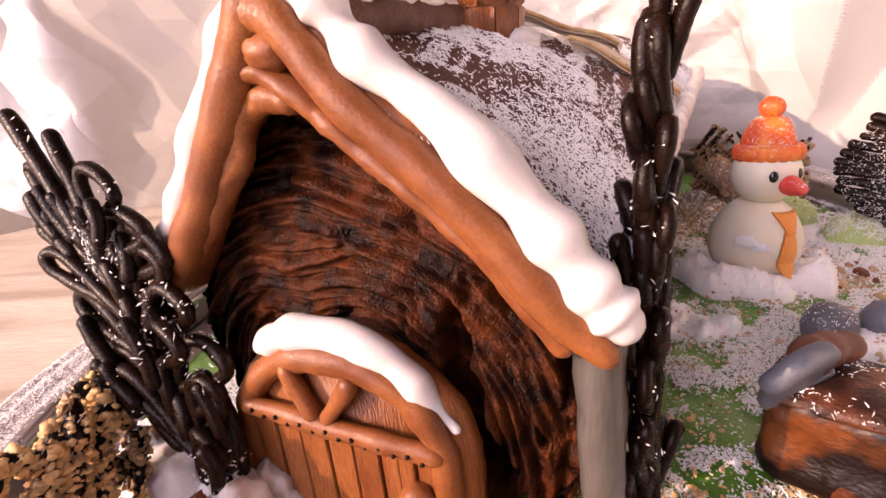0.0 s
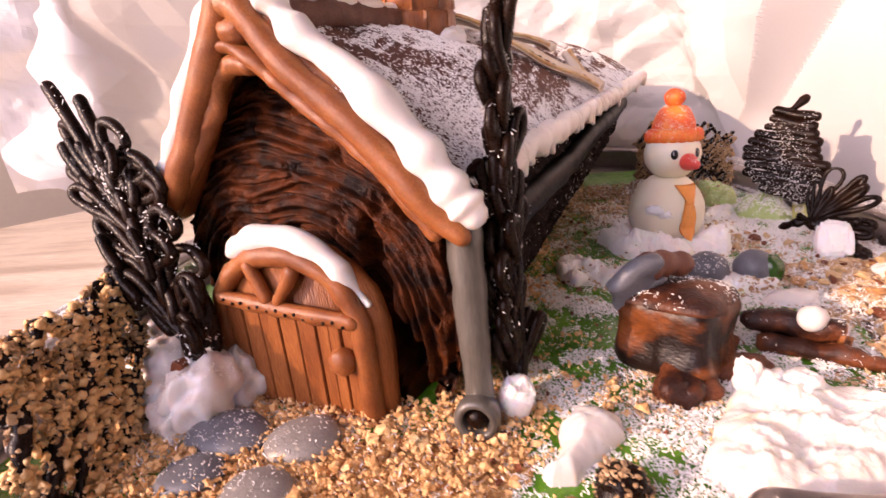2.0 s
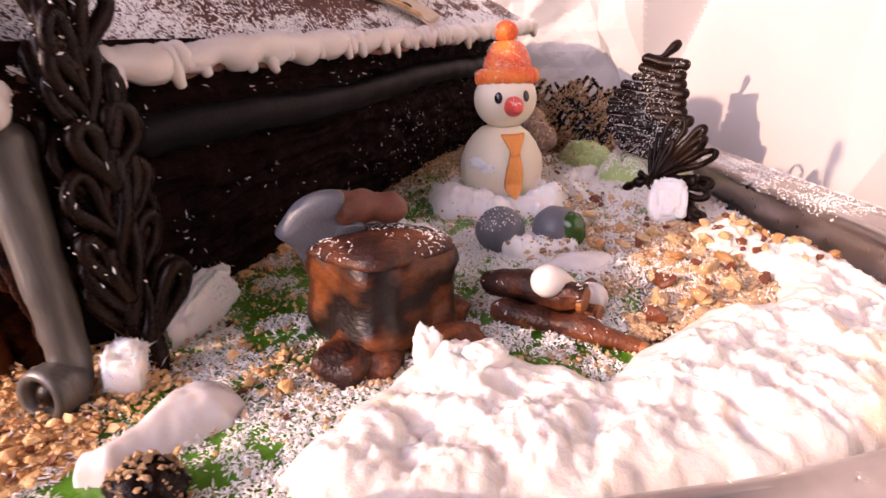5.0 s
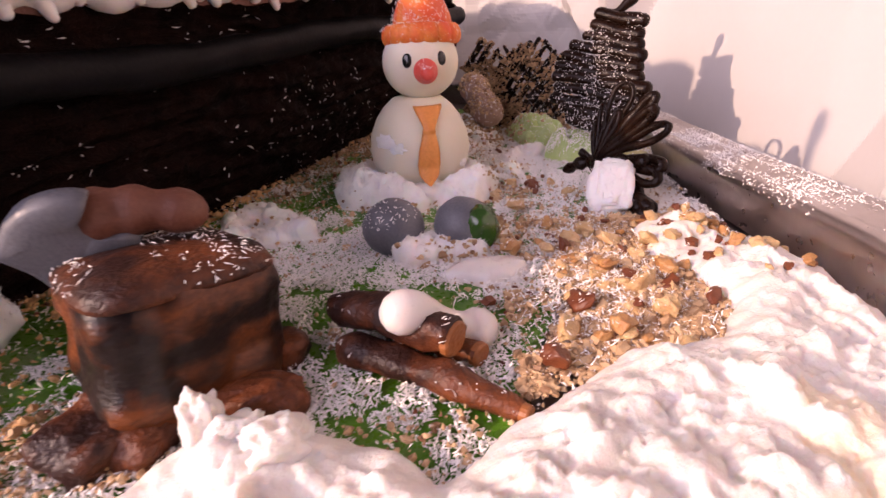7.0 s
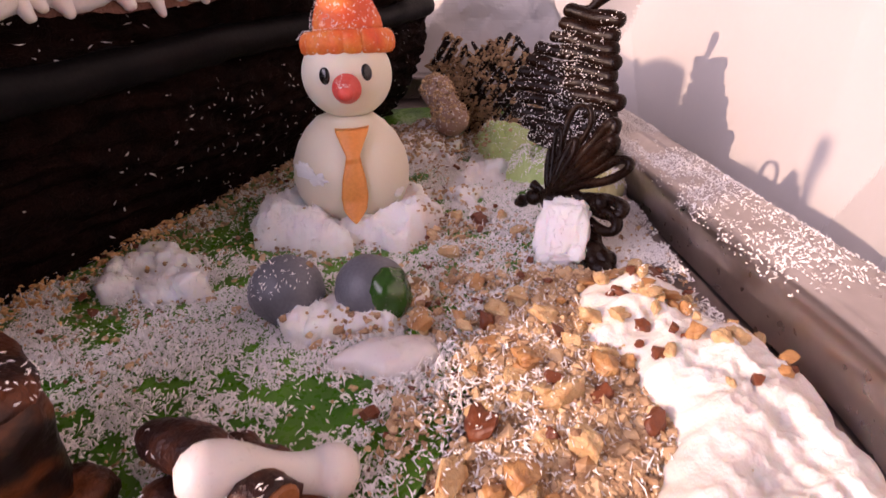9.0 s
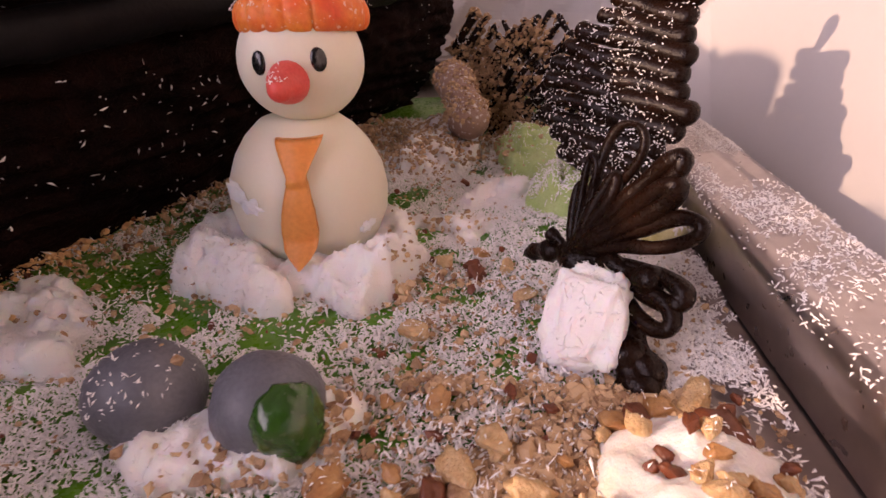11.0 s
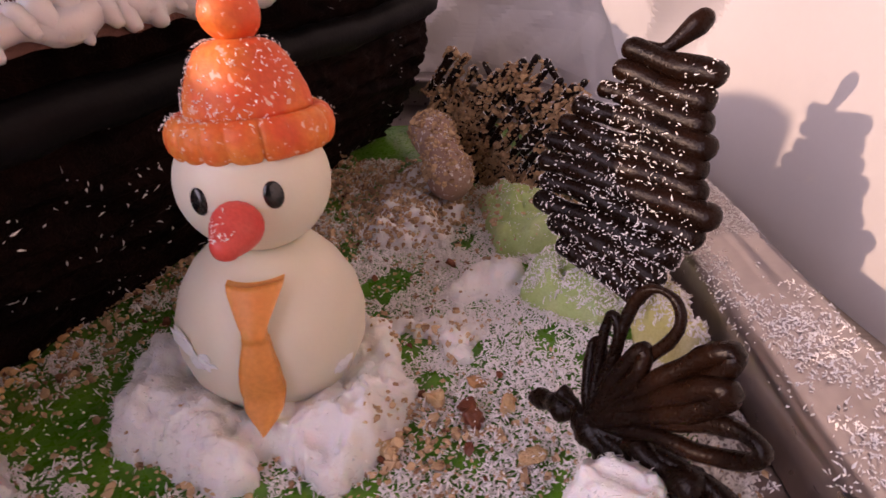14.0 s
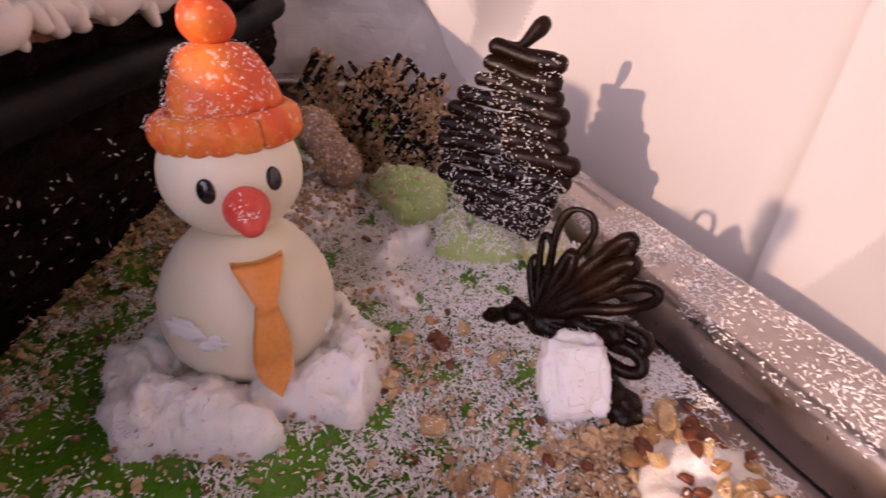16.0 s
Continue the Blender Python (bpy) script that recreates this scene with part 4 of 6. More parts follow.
for many, size, fine_bits, seed in ((52000, 0.017, True, 301), (9500, 0.029, False, 303)):
    p, n = scatter_on(patch, many, lambda p: np.clip(1.25 * near(p, 3.66, 2.62, 0.37, 0.62) + 0.5 * fbm(p * 4, 2, 305) - 0.12, 0, 1), seed)
    p[:, 2] += 0.045 * rng.random(len(p)) * near(p, 3.55, 2.62, 0.4, 0.6)
    solo("chopped_nuts", chips(p, n, size, seed + 1, 0.45, fine_bits), NUTS, "heap of golden chopped nuts beside the whipped cream", "chopped nuts", kind="stuff", soft=False)
p, n = scatter_on(patch, 11000, lambda p: 0.75 * near(p, 3.5, 2.6, 0.45, 0.6), 307)
p[:, 2] += 0.05 * near(p, 3.55, 2.62, 0.4, 0.6)
solo("coconut_flakes", flakes(p, n, 0.024, 0.0095, 308, 0.7), COCONUT, "coconut shreds lying on the heap of nuts", "coconut flakes", kind="stuff", soft=False)
corner = Geo(np.array([(3.0, 3.5, 0.004), (4.3, 3.5, 0.004), (4.3, 5.4, 0.004), (3.0, 5.4, 0.004)]), [np.array([[0, 1, 2, 3]])])
p, n = scatter_on(corner, 42000, lambda p: np.clip(0.15 + 1.5 * fbm(p * 3.2, 3, 311), 0, 1), 312)
p[:, 2] += 0.02 * rng.random(len(p))
solo("coconut_flakes", flakes(p, n, 0.0185, 0.0105, 313, 0.4), COCONUT, "clumps of white grated coconut near the rim", "coconut flakes", kind="stuff", soft=False)
part_rim = Geo(rim_g.v, rim_g.f)
p, n = scatter_on(part_rim, 150000, lambda p: (step(p[:, 0], 4.2, 4.5) * step(p[:, 1], 2.6, 3.8) + 2.5 * (p[:, 0] < -2.0) * (p[:, 1] < 4)) * (p[:, 2] > 0.235) * np.clip(0.35 + 0.7 * fbm(p * 3, 2, 88), 0, 1) + 0.004, 89, 0.3)
solo("coconut_on_rim", flakes(p, n, 0.0145, 0.0090, 90, 0.5), COCONUT, "coconut flakes lying on the silver rim", "coconut flakes", kind="stuff", soft=False)


def nut_piece(x, y, z, size, seed, skin=False):
    r = np.random.default_rng(seed)
    g = lump((0, 0, 0), (size, size * r.uniform(0.6, 0.85), size * r.uniform(0.4, 0.6)), 0.34, 1.9, seed, None, 20, 14, None, 4, 0.0, 0.8)
    for c in range(3):
        d = r.normal(size=3)
        d /= np.linalg.norm(d)
        over = np.maximum(g.v @ d - size * r.uniform(0.3, 0.6), 0)
        g.v = g.v - 0.92 * over[:, None] * d
    g = g.moved(turn(*r.uniform(-30, 30, 2), r.uniform(0, 360)))
    g = g.moved(None, (x, y, z - g.v[:, 2].min() - 0.2 * size))
    if skin:
        return solo("nut_piece", g, NUT_SKIN, "dark red-brown skinned nut piece", "nut", "chopped nut pieces")
    if seed % 3 == 0:
        return solo("nut_piece", g, NUT_GOLD, "toasted orange-brown piece of chopped nut", "nut", "chopped nut pieces")
    return solo("nut_piece", g, NUT_PIECE, "pale golden piece of chopped nut", "nut", "chopped nut pieces")


for k in range(58):
    x, y = 3.6 + 0.28 * rng.normal(), 2.55 + 0.42 * rng.normal()
    if x < 4.3 and y > 1.95:
        nut_piece(x, y, 0.06, 0.026 + 0.05 * rng.random() ** 2.2, k, k % 5 == 0)
for x, y, s, k in ((3.51, 2.73, 0.085, 0), (3.58, 2.49, 0.105, 0), (3.80, 2.75, 0.07, 0), (3.655, 2.89, 0.075, 1), (3.31, 2.46, 0.07, 0), (4.10, 3.22, 0.10, 1), (4.09, 3.42, 0.08, 0), (3.96, 3.36, 0.07, 0), (4.16, 3.36, 0.055, 1), (3.85, 3.28, 0.07, 0), (3.33, 4.17, 0.06, 1), (3.557, 3.957, 0.055, 0), (3.48, 4.19, 0.05, 0), (3.34, 4.12, 0.055, 1), (3.53, 2.34, 0.075, 0), (3.35, 4.3, 0.045, 0), (3.72, 2.5, 0.07, 1), (3.45, 2.62, 0.065, 0), (3.9, 3.3, 0.07, 1), (3.35, 2.85, 0.06, 0), (3.2, 4.2, 0.06, 0), (3.05, 3.95, 0.05, 0)):
    nut_piece(x, y, 0.02, s, int(x * 100 + y * 10), bool(k))
for k in range(26):
    nut_piece(rng.uniform(-1.2, 0.9), rng.uniform(0.5, 1.55), 0.03, rng.uniform(0.03, 0.06), 200 + k, k % 9 == 0)

nut_piece(-1.26, 1.545, 0.45, 0.055, 905, True)

# ---- whipped cream drift by the rim ----
CREAM_EDGE = np.array([(1.45, 1.0), (1.68, 1.3), (1.86, 1.55), (1.98, 1.76), (2.12, 1.74), (2.38, 1.70), (2.72, 1.54), (3.02, 1.72), (3.4, 2.0), (3.78, 2.10), (3.86, 2.35), (3.9, 2.66),
                       (3.72, 2.84), (3.8, 3.18), (4.0, 3.4), (4.25, 3.2), (4.47, 2.5), (4.4, 1.7), (3.95, 1.2), (3.2, 0.92), (2.3, 0.78), (1.7, 0.80)])


def depth_inside(x, y, poly):
    """The distance inside a closed outline (negative outside)."""
    best, inside = np.full(x.shape, 9.0), np.zeros(x.shape, bool)
    for a, b in zip(poly, np.roll(poly, -1, 0)):
        d = b - a
        t = np.clip(((x - a[0]) * d[0] + (y - a[1]) * d[1]) / (d @ d), 0, 1)
        best = np.minimum(best, np.hypot(x - a[0] - t * d[0], y - a[1] - t * d[1]))
        cross = ((a[1] > y) != (b[1] > y)) & (x < (b[0] - a[0]) * (y - a[1]) / (b[1] - a[1] + 1e-12) + a[0])
        inside ^= cross
    return np.where(inside, best, -best)


def drift(poly, rise, bumps, seed, cell=0.0135):
    lo, hi = poly.min(0) - 0.15, poly.max(0) + 0.15
    x, y = np.meshgrid(np.arange(lo[0], hi[0], cell), np.arange(lo[1], hi[1], cell), indexing="ij")
    pts = np.stack([x.ravel(), y.ravel(), 0 * x.ravel()], -1)
    wig = (0.05 * fbm(pts * 5, 3, seed)).reshape(x.shape)
    d = depth_inside(x, y, poly) + wig
    k = np.clip(d / 0.22, 0, 1)
    warp = np.stack([fbm(pts * 1.7, 2, seed + 11), fbm(pts * 1.7 + 40, 2, seed + 12), 0 * pts[:, 0]], -1) * 0.35
    swirl = (0.35 - np.abs(fbm((pts + warp) * 2.1, 3, seed + 2, 0.5)) * 0.7 + 0.55 * fbm((pts + warp) * 5, 3, seed + 5) + 0.5 * fbm(pts * 2.8, 2, seed + 8) + 0.32 * fbm(pts * 13, 4, seed + 6, 0.72)).reshape(x.shape)
    z = rise * np.sqrt(np.clip(k * (2 - k), 0, 1)) + bumps * swirl * k
    z = np.where(d > 0, z, -0.04)
    g = grid(np.stack([x, y, z], -1))
    ok = (d.ravel()[g.f[0]] > -0.03).any(1)
    g.f[0] = g.f[0][ok]
    return g


cream_g = drift(CREAM_EDGE, 0.13, 0.085, 95)
cream_g.v[:, 2] += 0.04 * near(cream_g.v, 2.10, 1.58, 0.11, 0.10) + 0.05 * near(cream_g.v, 2.3, 1.5, 0.2, 0.16) + 0.06 * near(cream_g.v, 3.6, 1.5, 0.5, 0.4)
cream = thing("cream_drift", (3.0, 1.5, 0), "deep drift of white whipped cream along the tray rim", "whipped cream")
part("drift", cream_g, CREAM, cream)
for x, y, z, a, b, c, seed in ((2.015, 1.64, 0.13, 0.062, 0.070, 0.115, 5), (2.27, 1.56, 0.13, 0.10, 0.09, 0.08, 7), (2.14, 1.60, 0.10, 0.09, 0.08, 0.08, 8)):
    part("peak", lump((x, y, z), (a, b, c), 0.30, 2.4, seed, turn(-6, 5, 30), 44, 34, 0.05, 5, 0.3, 0.8), CREAM, cream)
ctop = Geo(cream_g.v, cream_g.f)
p, n = scatter_on(ctop, 700, lambda p: (step(p[:, 0], 3.6, 4.0) * step(p[:, 1], 2.2, 2.9)) * (p[:, 2] > 0.03), 96, 0.3)
for k in range(min(46, len(p))):
    nut_piece(p[k, 0], p[k, 1], p[k, 2], rng.uniform(0.022, 0.048), 400 + k, k % 4 == 0)

# ---- sugar-snow clumps ----
def clump(name, spots, mat, label, category="sugar snow", seed=0, amp=0.2, freq=2.5):
    """One clump of joined lumps; spots: x, y, z, radii."""
    g = Geo()
    for k, (x, y, z, a, b, c) in enumerate(spots):
        g.add(lump((x, y, z), (a, b, c), amp, freq, seed + k, turn(0, 0, 40 * k + seed * 17), 40, 26, -0.01, 5, 0.4))
    return solo(name, g, mat, label, category, "snow clumps")


def mound(outline, rise, mat, label, seed, category="sugar snow", name="sugar_snow", bumps=0.5, edge=0.1, fray=0.03, hollow=None, swell=1.0):
    """A low ragged heap inside an outline; hollow: a place and radius that lie lower."""
    poly = np.array(outline, float)
    lo, hi = poly.min(0) - 0.1, poly.max(0) + 0.1
    x, y = np.meshgrid(np.arange(lo[0], hi[0], 0.0125), np.arange(lo[1], hi[1], 0.0125), indexing="ij")
    pts = np.stack([x.ravel(), y.ravel(), 0 * x.ravel()], -1)
    d = depth_inside(x, y, poly) + (fray * 1.6 * fbm(pts * 4.5, 2, seed, 0.5) + 0.25 * fray * fbm(pts * 22, 2, seed + 8)).reshape(x.shape)
    k = np.clip(d / edge, 0, 1)
    swirl = (0.55 - np.abs(fbm(pts * 4.5, 4, seed + 2, 0.55)) * 1.3 + 0.06 * fbm(pts * 18, 3, seed + 5, 0.6)).reshape(x.shape)
    z = rise * (np.sqrt(np.clip(k * (2 - k), 0, 1)) * (1 - bumps * 0.5) + bumps * swirl * np.sqrt(k))
    if hollow:
        z = z * (1 - 0.75 * np.exp(-((np.hypot(x - hollow[0], y - hollow[1]) / hollow[2]) ** 4)))
    z = np.where(d > 0, np.maximum(z, 0.012), -0.03)
    g = grid(np.stack([x, y, z], -1))
    g.f[0] = g.f[0][(d.ravel()[g.f[0]] > -0.012).any(1)]
    puff = 0.2 + 0.7 * fbm(g.v * 4.2, 2, seed + 4) + 0.45 * fbm(g.v * 11, 4, seed + 6, 0.65)
    g.v += g.normals() * (0.055 * swell * puff * step(g.v[:, 2], 0.0, 0.08))[:, None]
    return solo(name, g, mat, label, category, "snow clumps")


mound([(1.80, 4.45), (1.88, 4.12), (2.06, 3.88), (2.27, 3.77), (2.54, 3.82), (2.53, 3.92), (2.66, 3.93), (2.87, 3.81), (3.10, 3.97), (3.12, 4.25), (2.98, 4.55), (2.75, 4.75), (2.3, 4.78), (1.95, 4.68)], 0.27, MERINGUE, "ring of white sugar snow round the snowman's base", 3, hollow=(2.52, 4.36, 0.40), edge=0.19, bumps=0.55, fray=0.045, swell=0.7)
mound([(1.25, 3.55), (1.34, 3.78), (1.5, 3.86), (1.66, 3.74), (1.84, 3.62), (1.86, 3.36), (1.64, 3.26), (1.42, 3.38)], 0.12, MERINGUE, "low ragged heap of sugar snow near the log wall", 31, bumps=0.6, fray=0.07)
mound([(2.45, 2.98), (2.5, 3.12), (2.62, 3.2), (2.75, 3.18), (2.98, 3.3), (3.07, 3.26), (3.06, 3.1), (2.92, 3.0), (2.75, 2.96), (2.6, 2.9)], 0.15, MERINGUE, "white sugar snow with nuts between grey stones", 17, bumps=0.5)
mound([(3.09, 4.92), (3.25, 5.1), (3.42, 5.22), (3.57, 5.26), (3.6, 5.08), (3.4, 4.96), (3.2, 4.9)], 0.09, MERINGUE, "flat white patch of sugar snow on green icing", 23, fray=0.05)
mound([(2.9, 4.72), (3.05, 4.79), (3.2, 4.79), (3.38, 4.66), (3.32, 4.48), (3.15, 4.5), (3.0, 4.55)], 0.085, MERINGUE, "flat white patch of sugar snow behind the snowman", 27, fray=0.06)
mound([(2.62, 5.5), (2.5, 6.0), (2.6, 6.4), (2.9, 6.5), (3.15, 6.3), (3.18, 5.85), (3.08, 5.5), (2.85, 5.4)], 0.20, MERINGUE, "sugar snow with nut bits beside the peanut", 29, fray=0.06, edge=0.3, bumps=0.6)

rough_lump = lump((0, 0, 0), (0.085, 0.085, 0.14), 0.22, 2.2, 37, turn(10, 15, 20), 46, 32, None, 6, 0.3, 0.55)
solo("sugar_snow", rough_lump.moved(None, (0.665, 1.55, 0.12)), MERINGUE, "white chunk of sugar snow at the foot of the chocolate fir", "sugar snow", "snow clumps")
rough_lump = lump((0, 0, 0), (0.07, 0.27, 0.155), 0.24, 2.2, 41, turn(14, 8, -12), 46, 32, None, 6, 0.3, 0.6)
solo("sugar_snow", rough_lump.moved(None, (0.72, 2.18, 0.12)), MERINGUE, "long slab of white sugar snow behind the chocolate fir", "sugar snow", "snow clumps")
clump("sugar_snow", ((-1.58, 1.86, 0.16, 0.30, 0.27, 0.27), (-1.22, 1.64, 0.20, 0.24, 0.20, 0.27), (-1.78, 2.02, 0.28, 0.17, 0.16, 0.22), (-1.45, 1.64, 0.08, 0.26, 0.16, 0.18), (-1.05, 1.86, 0.16, 0.16, 0.18, 0.22)), ICING, "smooth white sugar snow at the base of the leaning fir", seed=43, amp=0.30, freq=2.1)
mound([(0.88, 1.24), (0.90, 1.42), (1.0, 1.52), (1.14, 1.52), (1.25, 1.43), (1.24, 1.30), (1.12, 1.20), (1.02, 1.10), (0.92, 1.0), (0.78, 1.0), (0.74, 1.08), (0.82, 1.14)], 0.17, ICING, "smooth white lump of icing on green sugar grass", 47, edge=0.17, fray=0.01, bumps=0.12, swell=0.12, name="icing_lump", category="icing")
mound([(2.66, 2.76), (2.74, 2.84), (2.84, 2.93), (3.0, 2.94), (3.12, 2.92), (3.15, 2.80), (3.06, 2.70), (2.94, 2.69), (2.85, 2.74)], 0.085, ICING, "flat smooth blob of white icing on coconut", 53, edge=0.08, fray=0.01, bumps=0.15, swell=0.2, name="icing_blob", category="icing")
mound([(3.30, 5.78), (3.32, 6.0), (3.48, 6.05), (3.72, 5.85), (3.86, 5.66), (3.80, 5.42), (3.62, 5.34), (3.45, 5.36)], 0.27, GREEN_LUMP, "pale green marzipan lump beside sugar snow", 57, edge=0.2, name="green_lump", category="marzipan", bumps=0.45, swell=0.3)
mound([(3.56, 4.93), (3.64, 5.12), (3.85, 5.20), (4.05, 5.15), (4.12, 4.95), (4.05, 4.78), (3.9, 4.74), (3.7, 4.80)], 0.27, GREEN_LUMP, "pale green marzipan lump dusted with coconut", 61, edge=0.15, name="green_lump", category="marzipan", swell=0.45, bumps=0.4)
mound([(4.05, 4.62), (4.08, 4.85), (4.24, 4.92), (4.36, 4.72), (4.30, 4.52), (4.15, 4.5)], 0.26, YELLOW_LUMP, "pale yellow sugar lump against the rim", 67, name="yellow_lump", category="marzipan")
chunk = lump((0, 0, 0), (0.135, 0.105, 0.175), 0.20, 2.2, 13, None, 70, 48, None, 6, 0.2, 0.58)
solo("sugar_snow", chunk.moved(turn(-34, -6, -24), (3.785, 3.66, 0.145)), MERINGUE, "upright white chunk of sugar snow before the chocolate shrub", "sugar snow", "snow clumps")

bed = mound([(3.24, 2.0), (3.24, 2.35), (3.34, 2.75), (3.4, 3.0), (3.5, 3.12), (3.7, 3.1), (3.95, 3.1), (4.0, 2.9), (4.0, 2.3), (3.7, 1.95), (3.42, 1.85)], 0.03, NUT_BED, "bed of fine nut crumbs against the whipped cream", 83, edge=0.3, fray=0.08, bumps=0.5, swell=0.25, name="nut_crumbs", category="chopped nuts")
mound([(0.72, 1.35), (0.7, 0.62), (-0.2, 0.58), (-1.2, 0.62), (-1.45, 1.0), (-1.2, 1.3), (-0.75, 1.62), (0.3, 1.5)], 0.022, BED_PALE, "path of fine nut crumbs before the door", 87, edge=0.2, fray=0.08, bumps=0.5, swell=0.25, name="nut_crumbs", category="chopped nuts")

# ---- stones ----
for x, y, a, b, c, rz, m, lab in ((-1.02, 1.45, 0.27, 0.20, 0.10, -15, STONE_BLUE, "blue-grey"), (-0.54, 1.36, 0.225, 0.19, 0.10, 10, STONE, "pale grey"), (-1.08, 1.12, 0.19, 0.15, 0.07, 20, STONE_BLUE, "blue-grey"),
                                  (-0.66, 0.98, 0.20, 0.17, 0.08, -20, STONE, "pale grey"), (-0.95, 0.76, 0.20, 0.16, 0.07, 30, STONE, "pale grey"), (-0.55, 0.66, 0.16, 0.14, 0.06, 0, STONE, "pale grey")):
    solo("stepping_stone", lump((x, y, 0.05), (a, b, c), 0.06, 1.6, int(x * 70), turn(0, 0, rz), 30, 18, -0.01), m, f"flat {lab} marzipan stone sunk in chopped nuts", "stone", "stepping stones")
solo("grey_stone", lump((2.43, 3.16, 0.15), (0.175, 0.165, 0.165), 0.04, 1.5, 3, None, 26, 18, -0.01), STONE_BLUE, "round blue-grey marzipan stone in sugar snow", "stone", "round stones")
gs = thing("grey_stone", (2.83, 3.16, 0), "round blue-grey marzipan stone with a green stain", "stone", "round stones")
part("stone", lump((2.83, 3.16, 0.14), (0.175, 0.16, 0.165), 0.04, 1.5, 5, None, 26, 18, -0.01), STONE_BLUE, gs)
part("green_stain", lump((2.915, 3.09, 0.155), (0.105, 0.095, 0.135), 0.12, 1.6, 12, turn(0, 8, 30), 30, 20, 0.0), GREEN_DARK, gs, "glossy dark green icing")

# ---- chopping block, axe, split logs ----
def block_wave(a, i):
    c, s = abs(math.cos(a - 0.5)), abs(math.sin(a - 0.5))
    return 0.92 / (c**4.6 + s**4.6) ** (1 / 4.6) + 0.016 * math.sin(3 * a + 0.6 + 0.15 * i) + 0.008 * math.sin(7 * a + i * 0.2)


stump = thing("chopping_block", (1.75, 2.02, 0), "caramel and charred brown marzipan chopping block dusted with coconut", "tree stump")
tilt = turn(-6, 4, 20)
stump_g = lathe([(0.02, 0.0), (0.28, 0.0), (0.325, 0.02), (0.34, 0.05), (0.345, 0.08), (0.345, 0.11), (0.34, 0.14), (0.335, 0.17), (0.332, 0.20), (0.33, 0.23), (0.332, 0.26), (0.336, 0.29), (0.34, 0.32), (0.345, 0.35), (0.346, 0.38), (0.342, 0.41), (0.335, 0.44), (0.315, 0.475), (0.27, 0.50), (0.18, 0.515), (0.09, 0.52), (0.01, 0.52)], (1.75, 2.02, 0.02), 96, block_wave, tilt)
stump_g.v += stump_g.normals() * (0.015 * fbm(stump_g.v * 4.5, 4, 17) - 0.014 * step(0.12 - np.abs(fbm(stump_g.v * np.array([4.0, 4.0, 2.2]), 2, 14)), 0.0, 0.12) - 0.010 * step(fbm(stump_g.v * np.array([2.6, 2.6, 1.4]), 2, 12), 0.22, 0.38))[:, None]
part("trunk", stump_g, WOOD_MARZ, stump)
top_g = lathe([(0.02, 0.43), (0.30, 0.43), (0.338, 0.44), (0.341, 0.46), (0.320, 0.495), (0.27, 0.52), (0.18, 0.538), (0.09, 0.545), (0.01, 0.547)], (1.75, 2.02, 0.02), 60, block_wave, tilt)
top_g.v[:, 2] += 0.010 * fbm(top_g.v * 7, 3, 19)
part("cut_top", top_g, STICK_BROWN, stump, "dark cocoa brown top with rounded edge")
for x, y, a, b, c, rz in ((1.64, 1.69, 0.17, 0.13, 0.13, 70), (2.07, 1.85, 0.19, 0.09, 0.085, 5), (1.80, 1.69, 0.12, 0.09, 0.08, 85), (2.05, 2.12, 0.15, 0.09, 0.09, 15)):
    part("root", lump((x, y, 0.05), (a, b, c), 0.2, 1.6, int(x * 50), turn(6, -5, rz), 40, 26, 0.0, 4, 0.1, 0.7), STICK_BROWN, stump)
p, n = scatter_on(top_g, 900, lambda p: np.clip(0.4 + 1.3 * fbm(p * 5, 2, 3), 0, 1), 101, 0.3)
part("coconut_dusting", flakes(p, n, 0.018, 0.0075, 102), COCONUT, stump, soft=False, kind="stuff")

axe = thing("axe", (1.55, 2.1, 0.5), "grey marzipan axe with brown handle lying on the chopping block", "axe")
head = np.array([(-0.27, -0.02), (-0.19, -0.13), (-0.14, -0.25), (-0.02, -0.17), (0.10, -0.15), (0.20, -0.10), (0.19, -0.04), (0.09, -0.02), (0.05, 0.06), (0.11, 0.13), (0.0, 0.16), (-0.14, 0.12)])
head = smooth_path(np.vstack([head, head[:1]]), 48)[:-1]
ha, hb = np.array([0.86, 0.30, 0.06]), np.array([0.10, -0.35, 0.93])
hn = np.cross(ha, hb)
rows = []
for k, (shrink, off) in enumerate(((0.55, 0.062), (0.85, 0.055), (0.97, 0.035), (1.0, 0.0), (0.97, -0.035), (0.85, -0.055), (0.55, -0.062))):
    rows.append(np.array([1.52, 2.03, 0.64]) + head[:, :1] * shrink * ha + head[:, 1:2] * shrink * hb + off * hn)
ag = grid(np.array(rows), close_v=True)
ag.f.append(np.array([np.arange(48), np.arange(48)[::-1] + 6 * 48]))
part("axe_head", ag, STONE_BLUE, axe, "streaked blue-grey head")
part("axe_handle", tube(smooth_path([(1.55, 2.08, 0.675), (1.68, 2.14, 0.665), (1.82, 2.20, 0.63)], 16), 0.082 + 0.006 * np.sin(np.arange(16)), 18, ripple=0.014, freq=5), HANDLE_BROWN, axe, "short brown handle")


